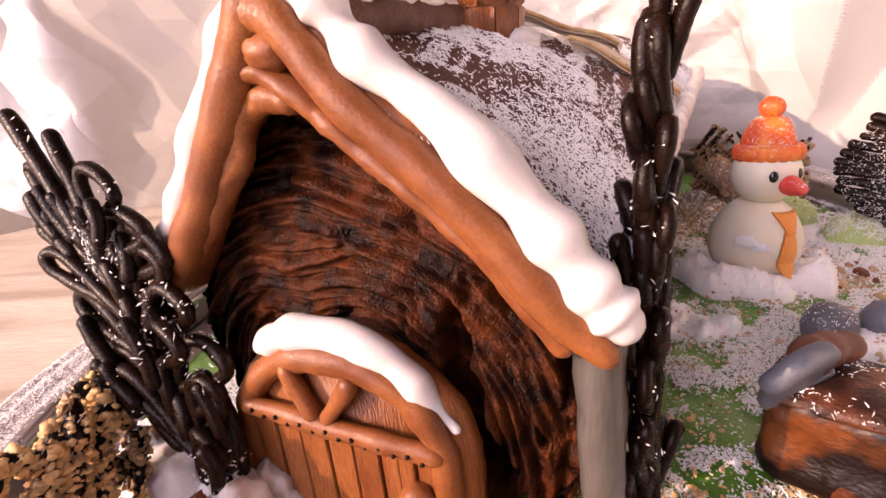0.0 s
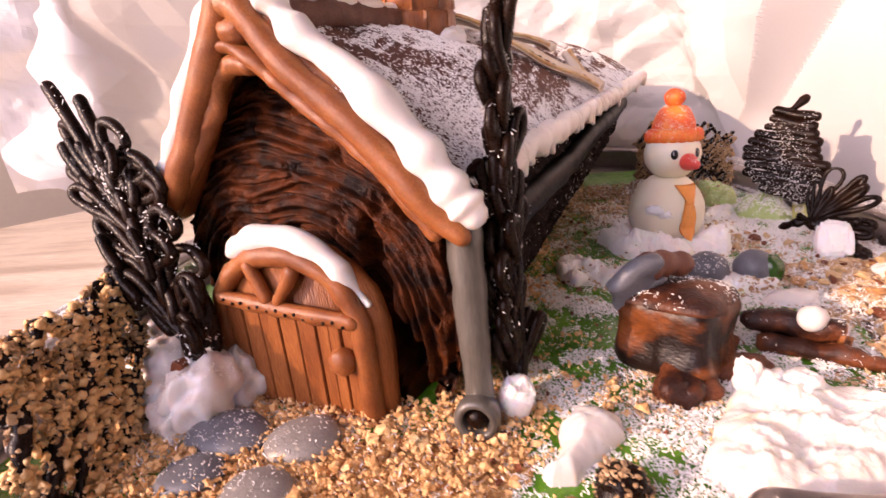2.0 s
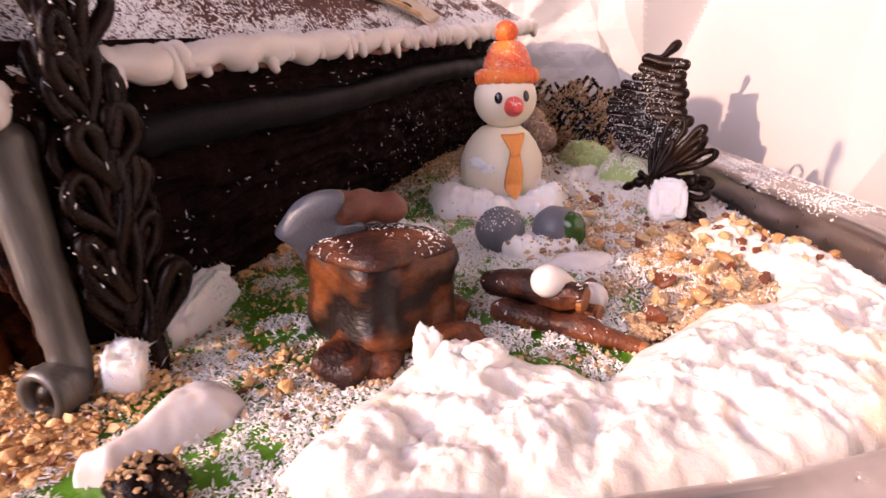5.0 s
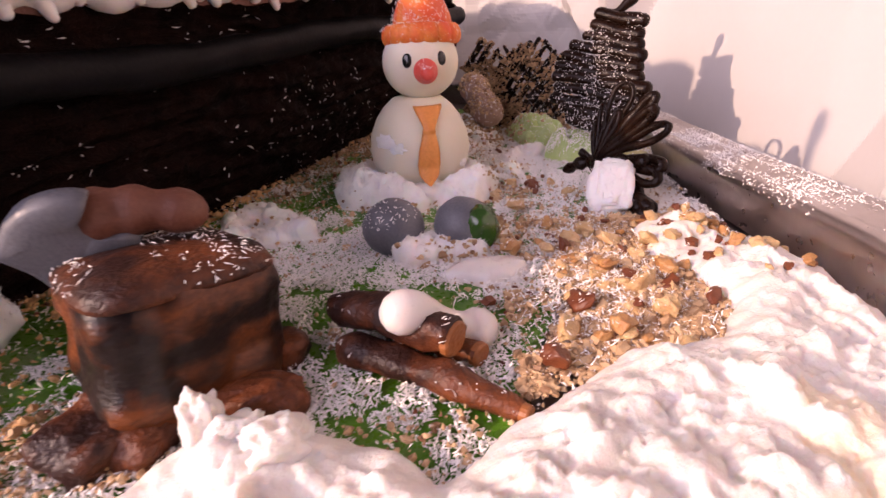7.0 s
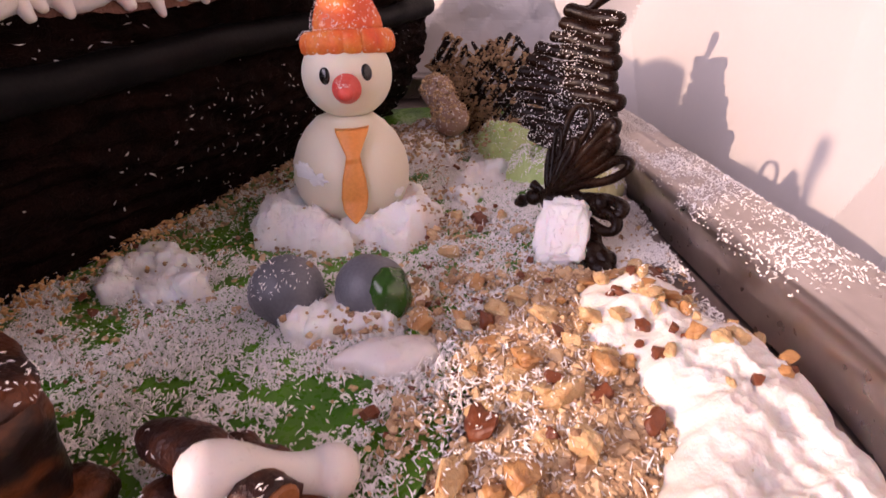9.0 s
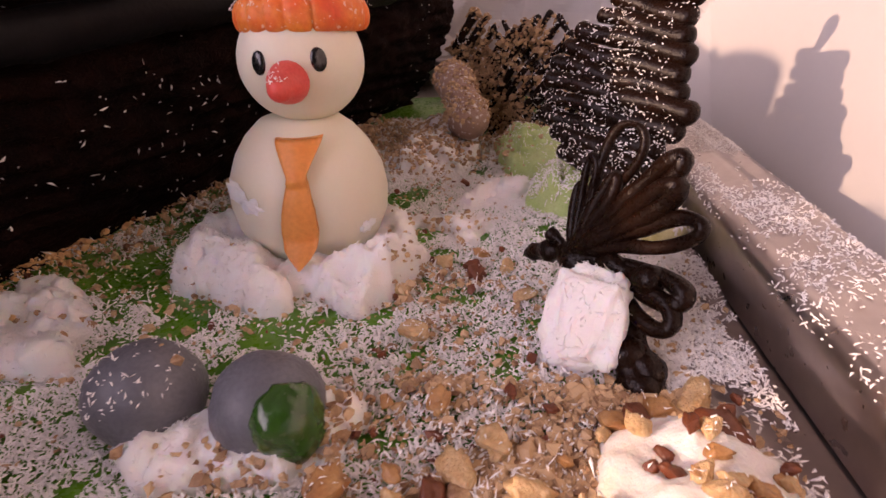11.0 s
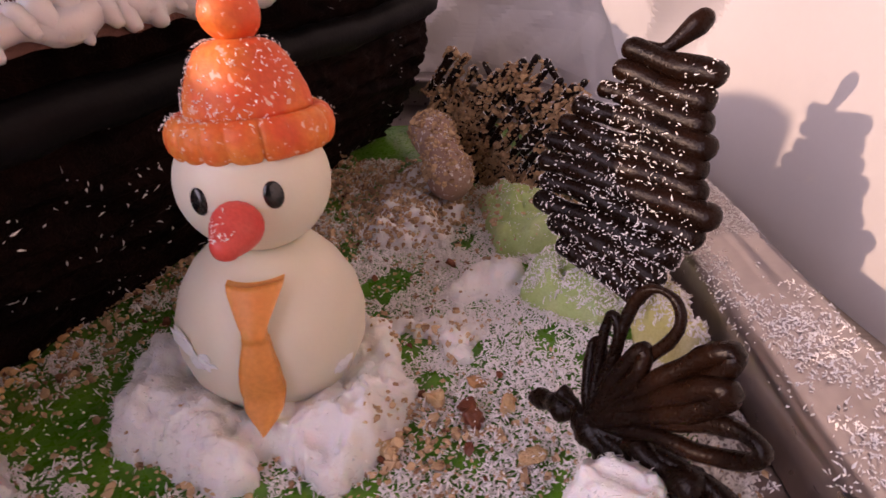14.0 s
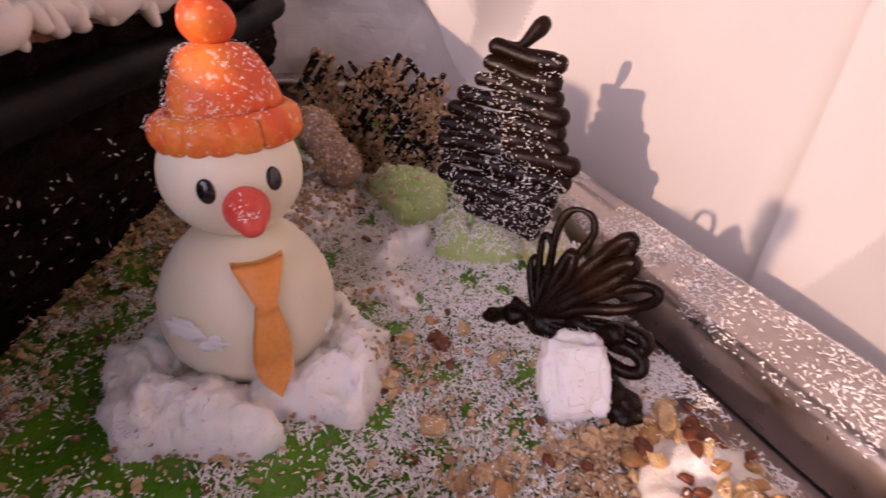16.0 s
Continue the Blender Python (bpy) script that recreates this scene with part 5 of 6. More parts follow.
def split_log(a, b, r, seed, label, end=0.9):
    path = smooth_path([a, (np.array(a) + b) / 2 + [0.01, 0.01, 0.012], b], 26)
    ln = thing("split_log", (*((np.array(a) + b) / 2)[:2], 0), label, "log", "split logs")
    fat = r * (1 + 0.06 * np.sin(np.arange(26) * 0.9 + seed))
    fat[:4] *= np.array([0.35, 0.7, 0.9, 0.98])
    fat[-9:] *= np.linspace(1, end, 9)
    g = tube(path, fat, 16, round_ends=False, ripple=0.026, seed=seed, freq=8, flat=0.92)
    part("bark", g, STICK_BROWN, ln)
    d = (path[-1] - path[-2]) / np.linalg.norm(path[-1] - path[-2])
    part("cut_end", tube(np.array([path[-1] - d * 0.02, path[-1] + d * 0.004, path[-1] + d * 0.012]), [r * end * 0.95, r * end * 0.95, r * end * 0.84], 16, round_ends=False, flat=0.92), CUT_BROWN, ln, "cut caramel end", soft=False)
    p, n = scatter_on(g, 90, lambda p: np.clip(0.4 + fbm(p * 6, 2, seed), 0, 1), 110 + seed, 0.3)
    part("coconut_dusting", flakes(p, n, 0.018, 0.0075, seed), COCONUT, ln, soft=False, kind="stuff")
    return ln


split_log((2.33, 2.15, 0.065), (3.01, 1.755, 0.045), 0.070, 1, "thin dark brown marzipan log on nuts and coconut", 0.5)
split_log((2.27, 2.27, 0.165), (2.78, 2.01, 0.17), 0.085, 2, "thick brown marzipan log lying across a thinner one")
split_log((2.45, 2.33, 0.06), (2.87, 2.06, 0.06), 0.06, 3, "dark brown marzipan log under the others")
pn = smooth_path([(2.60, 2.05, 0.262), (2.655, 2.08, 0.247), (2.735, 2.13, 0.175), (2.81, 2.175, 0.105), (2.865, 2.20, 0.085)], 22)
solo("white_peanut", tube(pn, 0.072 + 0.014 * np.cos(np.linspace(0.0, 2 * math.pi, 22)), 18, ripple=0.008, freq=4), ICING, "white sugar-coated peanut resting on the split logs", "peanut")

# ---- snowman ----
snowman = thing("snowman", (2.53, 4.38, 0.02), "ivory marzipan snowman with orange hat and tie in sugar snow", "snowman")
SC = np.array([2.515, 4.37, 0.0])
FACE = np.array([0.19, -0.98, 0.0])
SIDE = np.array([0.98, 0.19, 0.0])
part("body", lathe([(0.02, 0.03), (0.2, 0.04), (0.31, 0.11), (0.362, 0.22), (0.375, 0.33), (0.36, 0.44), (0.31, 0.55), (0.25, 0.63), (0.18, 0.69), (0.02, 0.70)], SC, 48), SNOWMAN_WHITE, snowman)
HC = SC + [0.045, 0.045, 0.925]
part("head", ball(HC, (0.274, 0.268, 0.258), 48, 32), SNOWMAN_WHITE, snowman)


def on_head(a, b, r=0.27):
    """A place on the head, a to its side and b up, in degrees."""
    a, b = radians(a), radians(b)
    d = FACE * math.cos(a) * math.cos(b) + SIDE * math.sin(a) * math.cos(b) + np.array([0, 0, math.sin(b)])
    return HC + d * r, d


for a in (-27, 27):
    at, d = on_head(a, 7, 0.262)
    m = np.stack([np.cross((0, 0, 1), d) / np.linalg.norm(np.cross((0, 0, 1), d)), np.cross(d, np.cross((0, 0, 1), d)), d], 1)
    part("eye", ball(at, (0.036, 0.049, 0.018), 18, 12, m), EYE_BLACK, snowman, "glossy black eye")
at, d = on_head(0, -9, 0.24)
tip = at + (FACE * 0.98 - SIDE * 0.05 + [0, 0, -0.04]) * 0.175
nose_g = tube(np.linspace(at, tip, 10), np.array([0.062, 0.076, 0.083, 0.084, 0.081, 0.076, 0.070, 0.063, 0.056, 0.048]), 18)
nose = part("nose", nose_g, NOSE_RED, snowman, "stubby red nose")
p, n = scatter_on(nose_g, 260, lambda p: np.clip(0.2 + 1.2 * fbm(p * 9, 2, 8), 0, 1), 118, 0.55)
part("sugar_dusting", flakes(p, n, 0.010, 0.006, 119), COCONUT, nose, soft=False, kind="stuff")
HT = HC + [0.02, 0.03, -0.008]


def knit(a, i):
    """Fluted brim: narrow grooves between round ribs."""
    groove = abs(math.sin(9 * a + 0.5 * math.sin(3 * a))) ** 0.35
    return 1 + (0.10 * (groove - 0.9) * (0.6 + 0.4 * math.sin(a * 1.5 + 0.5) ** 2) if 0 < i < 9 else 0) + 0.02 * math.sin(2 * a)


lean = turn(-5, 0, 0)
hat = part("hat", lathe([(0.20, 0.140), (0.235, 0.118), (0.262, 0.124), (0.278, 0.146), (0.284, 0.178), (0.280, 0.210), (0.267, 0.238), (0.248, 0.254), (0.228, 0.256), (0.208, 0.248), (0.19, 0.238)], HT, 180, knit, lean), HAT_ORANGE, snowman, "orange fluted marzipan hat brim")
part("crown", lathe([(0.206, 0.23), (0.210, 0.27), (0.200, 0.32), (0.180, 0.37), (0.156, 0.42), (0.132, 0.455), (0.10, 0.475), (0.06, 0.483), (0.01, 0.485)], HT, 48, lambda a, i: 1 + 0.03 * math.sin(3 * a + 1) + 0.025 * math.sin(5 * a + 0.4 * i), lean), HAT_ORANGE, hat)
pom_at = HT + lean @ np.array([0, 0, 0.555])
part("pompom", lump(pom_at, (0.100, 0.098, 0.092), 0.05, 1.8, 5, None, 24, 16), HAT_ORANGE, hat, "round orange bobble")
hp, hn2 = scatter_on(lathe([(0.296, 0.215), (0.262, 0.256), (0.215, 0.258), (0.204, 0.325), (0.184, 0.375), (0.136, 0.46), (0.10, 0.48)], HT, 30, None, lean), 1500, lambda p: np.clip(0.35 + 1.2 * fbm(p * 6, 2, 4), 0, 1), 115, 0.1)
part("sugar_dusting", flakes(hp, hn2, 0.011, 0.0055, 116), COCONUT, hat, soft=False, kind="stuff")


def body_r(z):
    return np.interp(z, [0.04, 0.11, 0.22, 0.33, 0.44, 0.55, 0.63, 0.70], [0.2, 0.31, 0.362, 0.375, 0.36, 0.31, 0.25, 0.18])


tz, ta = np.meshgrid(np.linspace(0.145, 0.66, 34), np.linspace(-1, 1, 9), indexing="ij")
tw = np.interp(tz, [0.145, 0.17, 0.21, 0.28, 0.38, 0.49, 0.525, 0.555, 0.645, 0.66], [0.010, 0.042, 0.070, 0.080, 0.070, 0.045, 0.040, 0.054, 0.098, 0.100])
sway = 0.0 + 0.085 * (tz - 0.12)
rr = body_r(np.maximum(tz, 0.16)) + 0.035 - 0.016 * ta**2 + 0.02 * (tz > 0.5) + 0.14 * np.clip((0.26 - tz) / 0.14, 0, 1) ** 1.4
tie_p = SC + FACE * (np.sqrt(np.clip(rr**2 - (ta * tw) ** 2, 0.01, 9)))[..., None] + SIDE * (ta * tw + sway)[..., None]
tie_p[..., 2] = tz
part("tie", slab(tie_p.transpose(1, 0, 2), FACE * 0.03), TIE_ORANGE, snowman, "apricot orange tie")
for a, z, w, h in ((-0.85, 0.42, 0.085, 0.06), (-0.55, 0.385, 0.06, 0.035), (0.9, 0.23, 0.05, 0.03)):
    d = FACE * math.cos(a) + SIDE * math.sin(a)
    m = np.stack([np.cross((0, 0, 1), d), (0, 0, 1), d], 1)
    part("snow_smear", lump(SC + d * (body_r(z) - 0.004) + [0, 0, z], (w, h, 0.012), 0.35, 2.2, int(9 + a * 10), m, 40, 26), MERINGUE, snowman, "thin white smear of sugar snow")


# ---- piped chocolate trees ----
def teardrop(p0, tip, width_vec, r, seed=0, n=20):
    """A closed piped loop from p0 out to tip and back."""
    t = np.linspace(0, 1, n)
    d = np.asarray(tip, float) - p0
    wob = 0.01 * np.sin(t * 9 + seed)
    path = p0 + np.sin(t * math.pi)[:, None] ** 0.85 * d + (np.sin(t * 2 * math.pi) * 0.5)[:, None] * np.asarray(width_vec) * np.sin(t * math.pi)[:, None] ** 0.4 + wob[:, None] * np.array([0.3, 0.5, 0.2])
    return tube(path, r, 8, ripple=0.006, seed=seed, freq=12)


def fir(base, top, across, levels, r, label, spread, name="chocolate_fir", fingers=0.30, seed=0, loose=1.0, extra=(), bristles=0, flecks=900):
    """A flat piped fir: stems and pairs of upward loops. spread(t): half width."""
    base, top, across = (np.asarray(x, float) for x in (base, top, across))
    up = (top - base) / np.linalg.norm(top - base)
    depth = np.cross(across, up)
    fr = thing(name, tuple(base), label, "chocolate tree", "chocolate trees")
    every = Geo()
    for k in range(3):
        s = np.linspace(0, 0.97, 40)
        path = base + s[:, None] * (top - base) + across * (0.04 * np.sin(s * 19 + 2.1 * k))[:, None] + depth * (0.03 * np.cos(s * 17 + 2.1 * k))[:, None]
        g = tube(path, r * 1.1, 9, ripple=0.006, seed=k)
        every.add(g)
        part("stem", g, CHOC, fr)
    rr = np.random.default_rng(seed)
    for k in range(levels):
        t = 0.10 + 0.82 * k / (levels - 1)
        for side in (-1, 1):
            w = spread(t) * rr.uniform(0.8, 1.15)
            p0 = base + (t - 0.02) * (top - base) + depth * rr.normal() * 0.02
            tip = p0 + side * across * w + up * fingers * rr.uniform(0.75, 1.2) + depth * rr.normal() * 0.04
            g = teardrop(p0, tip, (up * 0.10 - side * across * 0.10) * rr.uniform(0.6, 1.2) * loose, r * rr.uniform(0.85, 1.1), k)
            every.add(g)
            part("loop", g, CHOC, fr)
    for k in range(bristles):
        t, side, out = rr.uniform(0.08, 0.92), rr.choice((-1, 1)), rr.uniform(0.2, 0.85)
        a = base + t * (top - base) + side * across * spread(t) * out + depth * rr.normal() * 0.07
        b = a + up * rr.uniform(0.16, 0.30) + side * across * 0.05 + depth * rr.normal() * 0.03
        g = tube(smooth_path([a, (a + b) / 2 + side * across * 0.02, b], 9), r * rr.uniform(0.9, 1.2), 8, ripple=0.005, seed=k)
        every.add(g)
        part("finger", g, CHOC, fr)
    for side, rise in extra:
        a = base + 0.86 * (top - base) + across * side * 0.4
        b = top + across * side + up * rise
        g = tube(smooth_path([a, (a + b) / 2 + across * 0.015, b], 12), r * 1.15, 9, ripple=0.005)
        every.add(g)
        part("finger", g, CHOC, fr)
    p, n = scatter_on(every, flecks, lambda p: np.clip(0.3 + 1.2 * fbm(p * 4, 2, seed), 0, 1), seed + 5, -0.3)
    part("coconut_dusting", flakes(p + n * 0.007, n, 0.019, 0.010, seed), COCONUT, fr, soft=False, kind="stuff")
    return fr


fir((0.70, 1.68, -0.01), (0.67, 1.88, 2.27), (0.33, 0.944, 0), 16, 0.035, "tall thin piped dark chocolate fir beside the downpipe", lambda t: 0.17 * (1 - t) ** 0.6 + 0.008, seed=3, fingers=0.31, bristles=10, flecks=700)
fir((-1.21, 1.68, 0.36), (-1.83, 2.20, 1.66), (0.92, -0.36, -0.05), 10, 0.037, "leaning piped dark chocolate fir flecked with coconut", lambda t: np.interp(t, [0, 0.15, 0.4, 0.7, 1], [0.10, 0.26, 0.37, 0.36, 0.22]), seed=8, fingers=0.32, loose=1.5, extra=((-0.20, 0.46), (0.06, 0.36)), bristles=26, flecks=2600)

# a broad fir of zigzag rows
TB, TR, TU = np.array([3.815, 4.704, 0.213]), np.array([0.87, -0.49, 0.0]), np.array([0.274, 0.486, 0.828])
TN = np.cross(TR, TU)
zig = thing("zigzag_fir", (3.97, 4.9, 0), "broad dark chocolate fir piped in zigzag rows against the rim", "chocolate tree", "chocolate trees")
zig_all = Geo()
rows_n = 11
for k in range(rows_n):
    t = k / (rows_n - 1)
    lo = np.interp(t, [0, 0.2, 0.45, 0.6, 0.75, 1], [-0.14, -0.30, -0.345, -0.32, -0.19, -0.08]) + 0.015 * math.sin(k * 2.4)
    hi = np.interp(t, [0, 0.25, 0.4, 0.6, 1], [0.22, 0.36, 0.40, 0.32, 0.27]) + 0.02 * math.sin(k * 1.9 + 1)
    x = np.linspace(lo, hi, 22)
    w = (x - lo) / (hi - lo)
    z = 0.20 + 0.935 * t - (0.13 - 0.02 * t) * w + 0.008 * np.sin(x * 14 + k)
    path = TB + x[:, None] * TR + z[:, None] * TU + TN * (0.012 * math.sin(k * 2.0) + 0.02 * w)[:, None]
    g = tube(path, 0.046 + 0.016 * w + 0.004 * np.sin(x * 23 + k), 12, ripple=0.006, seed=k, flat=0.85, up=tuple(TN))
    zig_all.add(g)
    part("piped_bar", g, CHOC, zig)
g = tube(smooth_path([TB - 0.04 * TR + 1.15 * TU, TB + 0.05 * TR + 1.145 * TU, TB + 0.13 * TR + 1.23 * TU, TB + 0.17 * TR + 1.28 * TU], 12), [0.030] * 5 + [0.034, 0.040, 0.046, 0.051, 0.054, 0.054, 0.050], 10)
part("tip", g, CHOC, zig)
p, n = scatter_on(zig_all, 4600, lambda p: np.clip(0.25 + 0.9 * fbm(p * 4, 2, 6) + 0.9 * step(0.62 - p[:, 2], 0, 0.4) - 0.7 * ((p - TB) @ TR - 0.1), 0, 1), 121, -0.6)
part("coconut_dusting", flakes(p, n, 0.0135, 0.0075, 122), COCONUT, zig, soft=False, kind="stuff")

# a low shrub of fanned loops
HUB = np.array([3.735, 3.945, 0.25])
shrub = thing("chocolate_shrub", (3.75, 3.9, 0), "low fan of piped dark chocolate loops by the tray rim", "chocolate shrub")
fan = np.random.default_rng(12)
LOOPS = [((3.925, 3.97, 0.76), 0.20, 0.021), ((3.80, 4.04, 0.62), 0.07, 0.018), ((3.76, 4.06, 0.50), 0.06, 0.016), ((3.87, 3.92, 0.57), 0.06, 0.030), ((4.02, 3.765, 0.69), 0.10, 0.030),
         ((4.03, 3.74, 0.62), 0.12, 0.030), ((4.09, 3.645, 0.52), 0.15, 0.027), ((4.07, 3.60, 0.33), 0.13, 0.030), ((4.02, 3.56, 0.23), 0.10, 0.030)]
for k, (tip, wide, r) in enumerate(LOOPS):
    d = np.array(tip) - HUB + 0.022 * fan.normal(size=3) * (k > 3)
    side = np.cross(d / np.linalg.norm(d), (-0.62, -0.62, 0.48))
    g = teardrop(HUB + d * 0.05, HUB + d, side * wide * (0.85 if k < 4 else fan.uniform(0.5, 1.25)), r * fan.uniform(0.8, 1.15), k, 30)
    g.v += 0.008 * np.stack([lattice_noise(g.v * 9 + 7 * c, 5 + c) for c in range(3)], -1)
    part("loop", g, CHOC, shrub)
for b, e, r in (((3.575, 4.13, 0.155), HUB, 0.032), ((3.66, 4.02, 0.30), HUB + [0, 0, -0.02], 0.012), (HUB, (3.86, 3.74, 0.16), 0.055), ((3.84, 3.80, 0.2), (3.97, 3.52, 0.06), 0.05), ((3.88, 3.66, 0.14), (3.94, 3.49, 0.02), 0.06), (HUB, (3.97, 3.68, 0.30), 0.04)):
    b, e = np.array(b), np.array(e)
    part("stem", tube(smooth_path([b, (b + e) / 2 + [0, 0, 0.015], e], 12), r * (1 + 0.25 * np.sin(np.arange(12) * 1.3)), 10, ripple=0.02), CHOC, shrub)

# nut-covered chocolate lattices
def lattice(base_l, base_r, up, height, width_top, r, label, seed, cover, cols=9, bare=0.9, crumb=0.030, rough=0.008, torn=0.12):
    base_l, base_r, up = (np.asarray(x, float) for x in (base_l, base_r, up))
    ex = base_r - base_l
    nrm = np.cross(ex / np.linalg.norm(ex), up)
    lt = thing("chocolate_lattice", tuple((base_l + base_r) / 2), label, "chocolate lattice", "chocolate lattices")
    rr = np.random.default_rng(seed)
    every = Geo()
    for way in (-1, 1):
        for k in range(-cols // 2, cols + cols // 2 + 1):
            u0, u1 = k / cols, k / cols + way * 0.55
            ts = np.array([t for t in np.linspace(0, 1, 25) if 0 <= u0 + (u1 - u0) * t <= 1])
            if len(ts) < 5:
                continue
            us = u0 + (u1 - u0) * ts
            path = base_l + us[:, None] * ex + (ts * height * (1 - torn * rr.random() - 0.25 * (1 - width_top) * np.abs(us - 0.5)))[:, None] * up + nrm * (0.022 * way + 0.015 * np.sin(ts * 9 + k))[:, None]
            g = tube(path, r * rr.uniform(0.8, 1.15), 7, ripple=rough, seed=k)
            every.add(g)
            part("strand", g, CHOC, lt)
    p, n = scatter_on(every, cover, lambda p: np.clip(0.75 - bare * ((p - base_l) @ up - 0.2) + 1.3 * fbm(p * 5, 2, seed), 0.03, 1), seed + 1, -1.1)
    part("crumb_coating", chips(p, n, crumb, seed, 0.45), LATTICE_NUT, lt, "golden nut crumbs", soft=False, kind="stuff")
    if torn < 0.2:
        p, n = scatter_on(every, 4600, lambda p: np.clip(0.35 + 1.4 * fbm(p * 4, 2, seed + 3), 0, 1), seed + 4, -1.1)
        part("nut_coating", chips(p, n, 0.030, seed + 5, 0.5, False), NUTS_PALE, lt, "pale golden nut bits", soft=True, kind="stuff")
    p, n = scatter_on(every, cover // 14, None, seed + 2, -0.2)
    part("coconut_dusting", flakes(p, n, 0.026, 0.009, seed), COCONUT, lt, soft=False, kind="stuff")
    return lt


lattice((2.92, 6.62, 0.0), (3.98, 6.05, 0.0), (0.02, 0.10, 0.99), 0.96, 0.8, 0.027, "upright dark chocolate lattice coated with nut crumbs", 131, 18000, 13, 0.75, 0.024, 0.012, 0.3)
lattice((-1.66, 0.80, 0.03), (-1.50, 1.70, 0.06), (-0.30, 0.28, 0.91), 0.93, 0.9, 0.042, "tilted dark chocolate lattice coated with nuts against the rim", 141, 3600, 5, 0.2, 0.028, 0.03)

# a broken bit of lattice, and a sugared peanut at the back
bit = thing("chocolate_crumb", (1.11, 0.93, 0), "rough dark chocolate crumb stuck with nuts", "chocolate")
bg = lump((1.11, 0.93, 0.07), (0.13, 0.11, 0.10), 0.25, 3.5, 9, None, 26, 18, -0.005, 5, 0.5)
part("crumb", bg, CHOC, bit)
p, n = scatter_on(bg, 110, None, 145)
part("crumb_coating", chips(p, n, 0.018, 146), LATTICE_NUT, bit, soft=False, kind="stuff")
PEANUT = material("dusted_peanut", (0.34, 0.21, 0.16), (0.44, 0.30, 0.24), 90, 1400, (0.5, 0.7), 0.5, 0.0006, spots=((0.7, 0.65, 0.62), 520, 0.07))
solo("peanut", tube(smooth_path([(2.98, 6.14, 0.50), (3.02, 6.07, 0.44), (3.07, 5.98, 0.36), (3.12, 5.90, 0.28)], 22), 0.145 + 0.012 * np.cos(np.linspace(0, 2 * math.pi, 22)), 18, ripple=0.012), PEANUT, "large sugar-dusted brown peanut leaning beside the lattice", "peanut")

# ---- white paper standing round the tray ----
PLAN = smooth_path([(6.3, -1.5), (5.75, 1.5), (5.42, 3.4), (5.28, 4.2), (5.05, 5.6), (4.7, 6.9), (4.1, 7.9), (3.3, 9.1), (1.6, 9.8), (-0.4, 9.3), (-2.2, 8.3), (-4.0, 7.1), (-6.0, 5.9)], 460)
hgt = np.linspace(0, 1, 130)
pl = np.repeat(PLAN[:, None], len(hgt), 1)
k = np.linspace(0, 1, 460)
bottom = -0.21 + 0.95 * np.clip((k - 0.80) / 0.14, 0, 1) ** 1.5
top = 5.2 - 0.6 * np.clip((k - 0.8) / 0.2, 0, 1)
zz = bottom[:, None] + (top - bottom)[:, None] * hgt[None]
dirn = np.gradient(PLAN, axis=0)
dirn /= np.linalg.norm(dirn, axis=1, keepdims=True)
outn = np.c_[dirn[:, 1], -dirn[:, 0]]
pp = np.concatenate([pl, zz[..., None]], -1)
folds = np.random.default_rng(19)
sharp = np.zeros(pp.shape[0] * pp.shape[1])
for f in range(16):
    n = folds.normal(size=3)
    ph = (pp.reshape(-1, 3) @ (n / np.linalg.norm(n))) * folds.uniform(0.25, 0.9) + folds.random() + 0.12 * lattice_noise(pp.reshape(-1, 3) * 0.5, f)
    sharp += folds.uniform(0.10, 0.28) * (np.abs(ph - np.floor(ph) - 0.5) - 0.25)
for f in range(14):
    n = folds.normal(size=3)
    ph = (pp.reshape(-1, 3) @ (n / np.linalg.norm(n))) * folds.uniform(0.8, 1.9) + folds.random()
    sharp += np.repeat(np.clip((k - 0.42) / 0.08, 0, 1) - 0.7 * np.clip((k - 0.64) / 0.06, 0, 1), pp.shape[1]) * folds.uniform(0.07, 0.17) * np.clip(pp[..., 2].ravel() / 1.2, 0.2, 1) * (np.abs(ph - np.floor(ph) - 0.5) - 0.25)
for f in range(5):
    n = folds.normal(size=3)
    ph = (pp.reshape(-1, 3) @ (n / np.linalg.norm(n))) * folds.uniform(0.4, 0.9) + folds.random() + 0.2 * lattice_noise(pp.reshape(-1, 3) * 0.4, f + 40)
    sharp += np.repeat(np.clip((k - 0.66) / 0.1, 0, 1), pp.shape[1]) * folds.uniform(0.06, 0.14) * (np.abs(ph - np.floor(ph) - 0.5) - 0.25)
rough_amt = 0.12 + 0.25 * np.clip((k - 0.78) / 0.15, 0, 1) + 1.1 * np.clip((k - 0.42) / 0.15, 0, 1)
off = sharp.reshape(zz.shape) * rough_amt[:, None] + 0.10 * zz * np.clip(k / 0.3, 0.3, 1)[:, None]
pp[..., :2] += outn[:, None] * off[..., None]
fold_k, fold_z = k[:, None] - 0.445 + 0.030 * zz, np.clip(zz - 0.35, 0, 1.9)
fold = np.where(fold_k < 0, 0, np.where(fold_k < 0.021, fold_k / 0.021, np.clip(1 - (fold_k - 0.021) / 0.13, 0, 1)))
pp[..., :2] -= outn[:, None] * (0.50 * fold * fold_z)[..., None]
crease = np.clip(3.95 - 0.45 * pp[..., 2] - pp[..., 1], 0, 0.6) * (k < 0.4)[:, None]
pp[..., 0] -= 0.5 * crease
bend = np.clip(7.0 + 0.5 * pp[..., 2] - pp[..., 1], -0.5, 0.5) * ((k > 0.25) & (k < 0.6))[:, None]
pp[..., 0] += 0.35 * np.abs(bend)
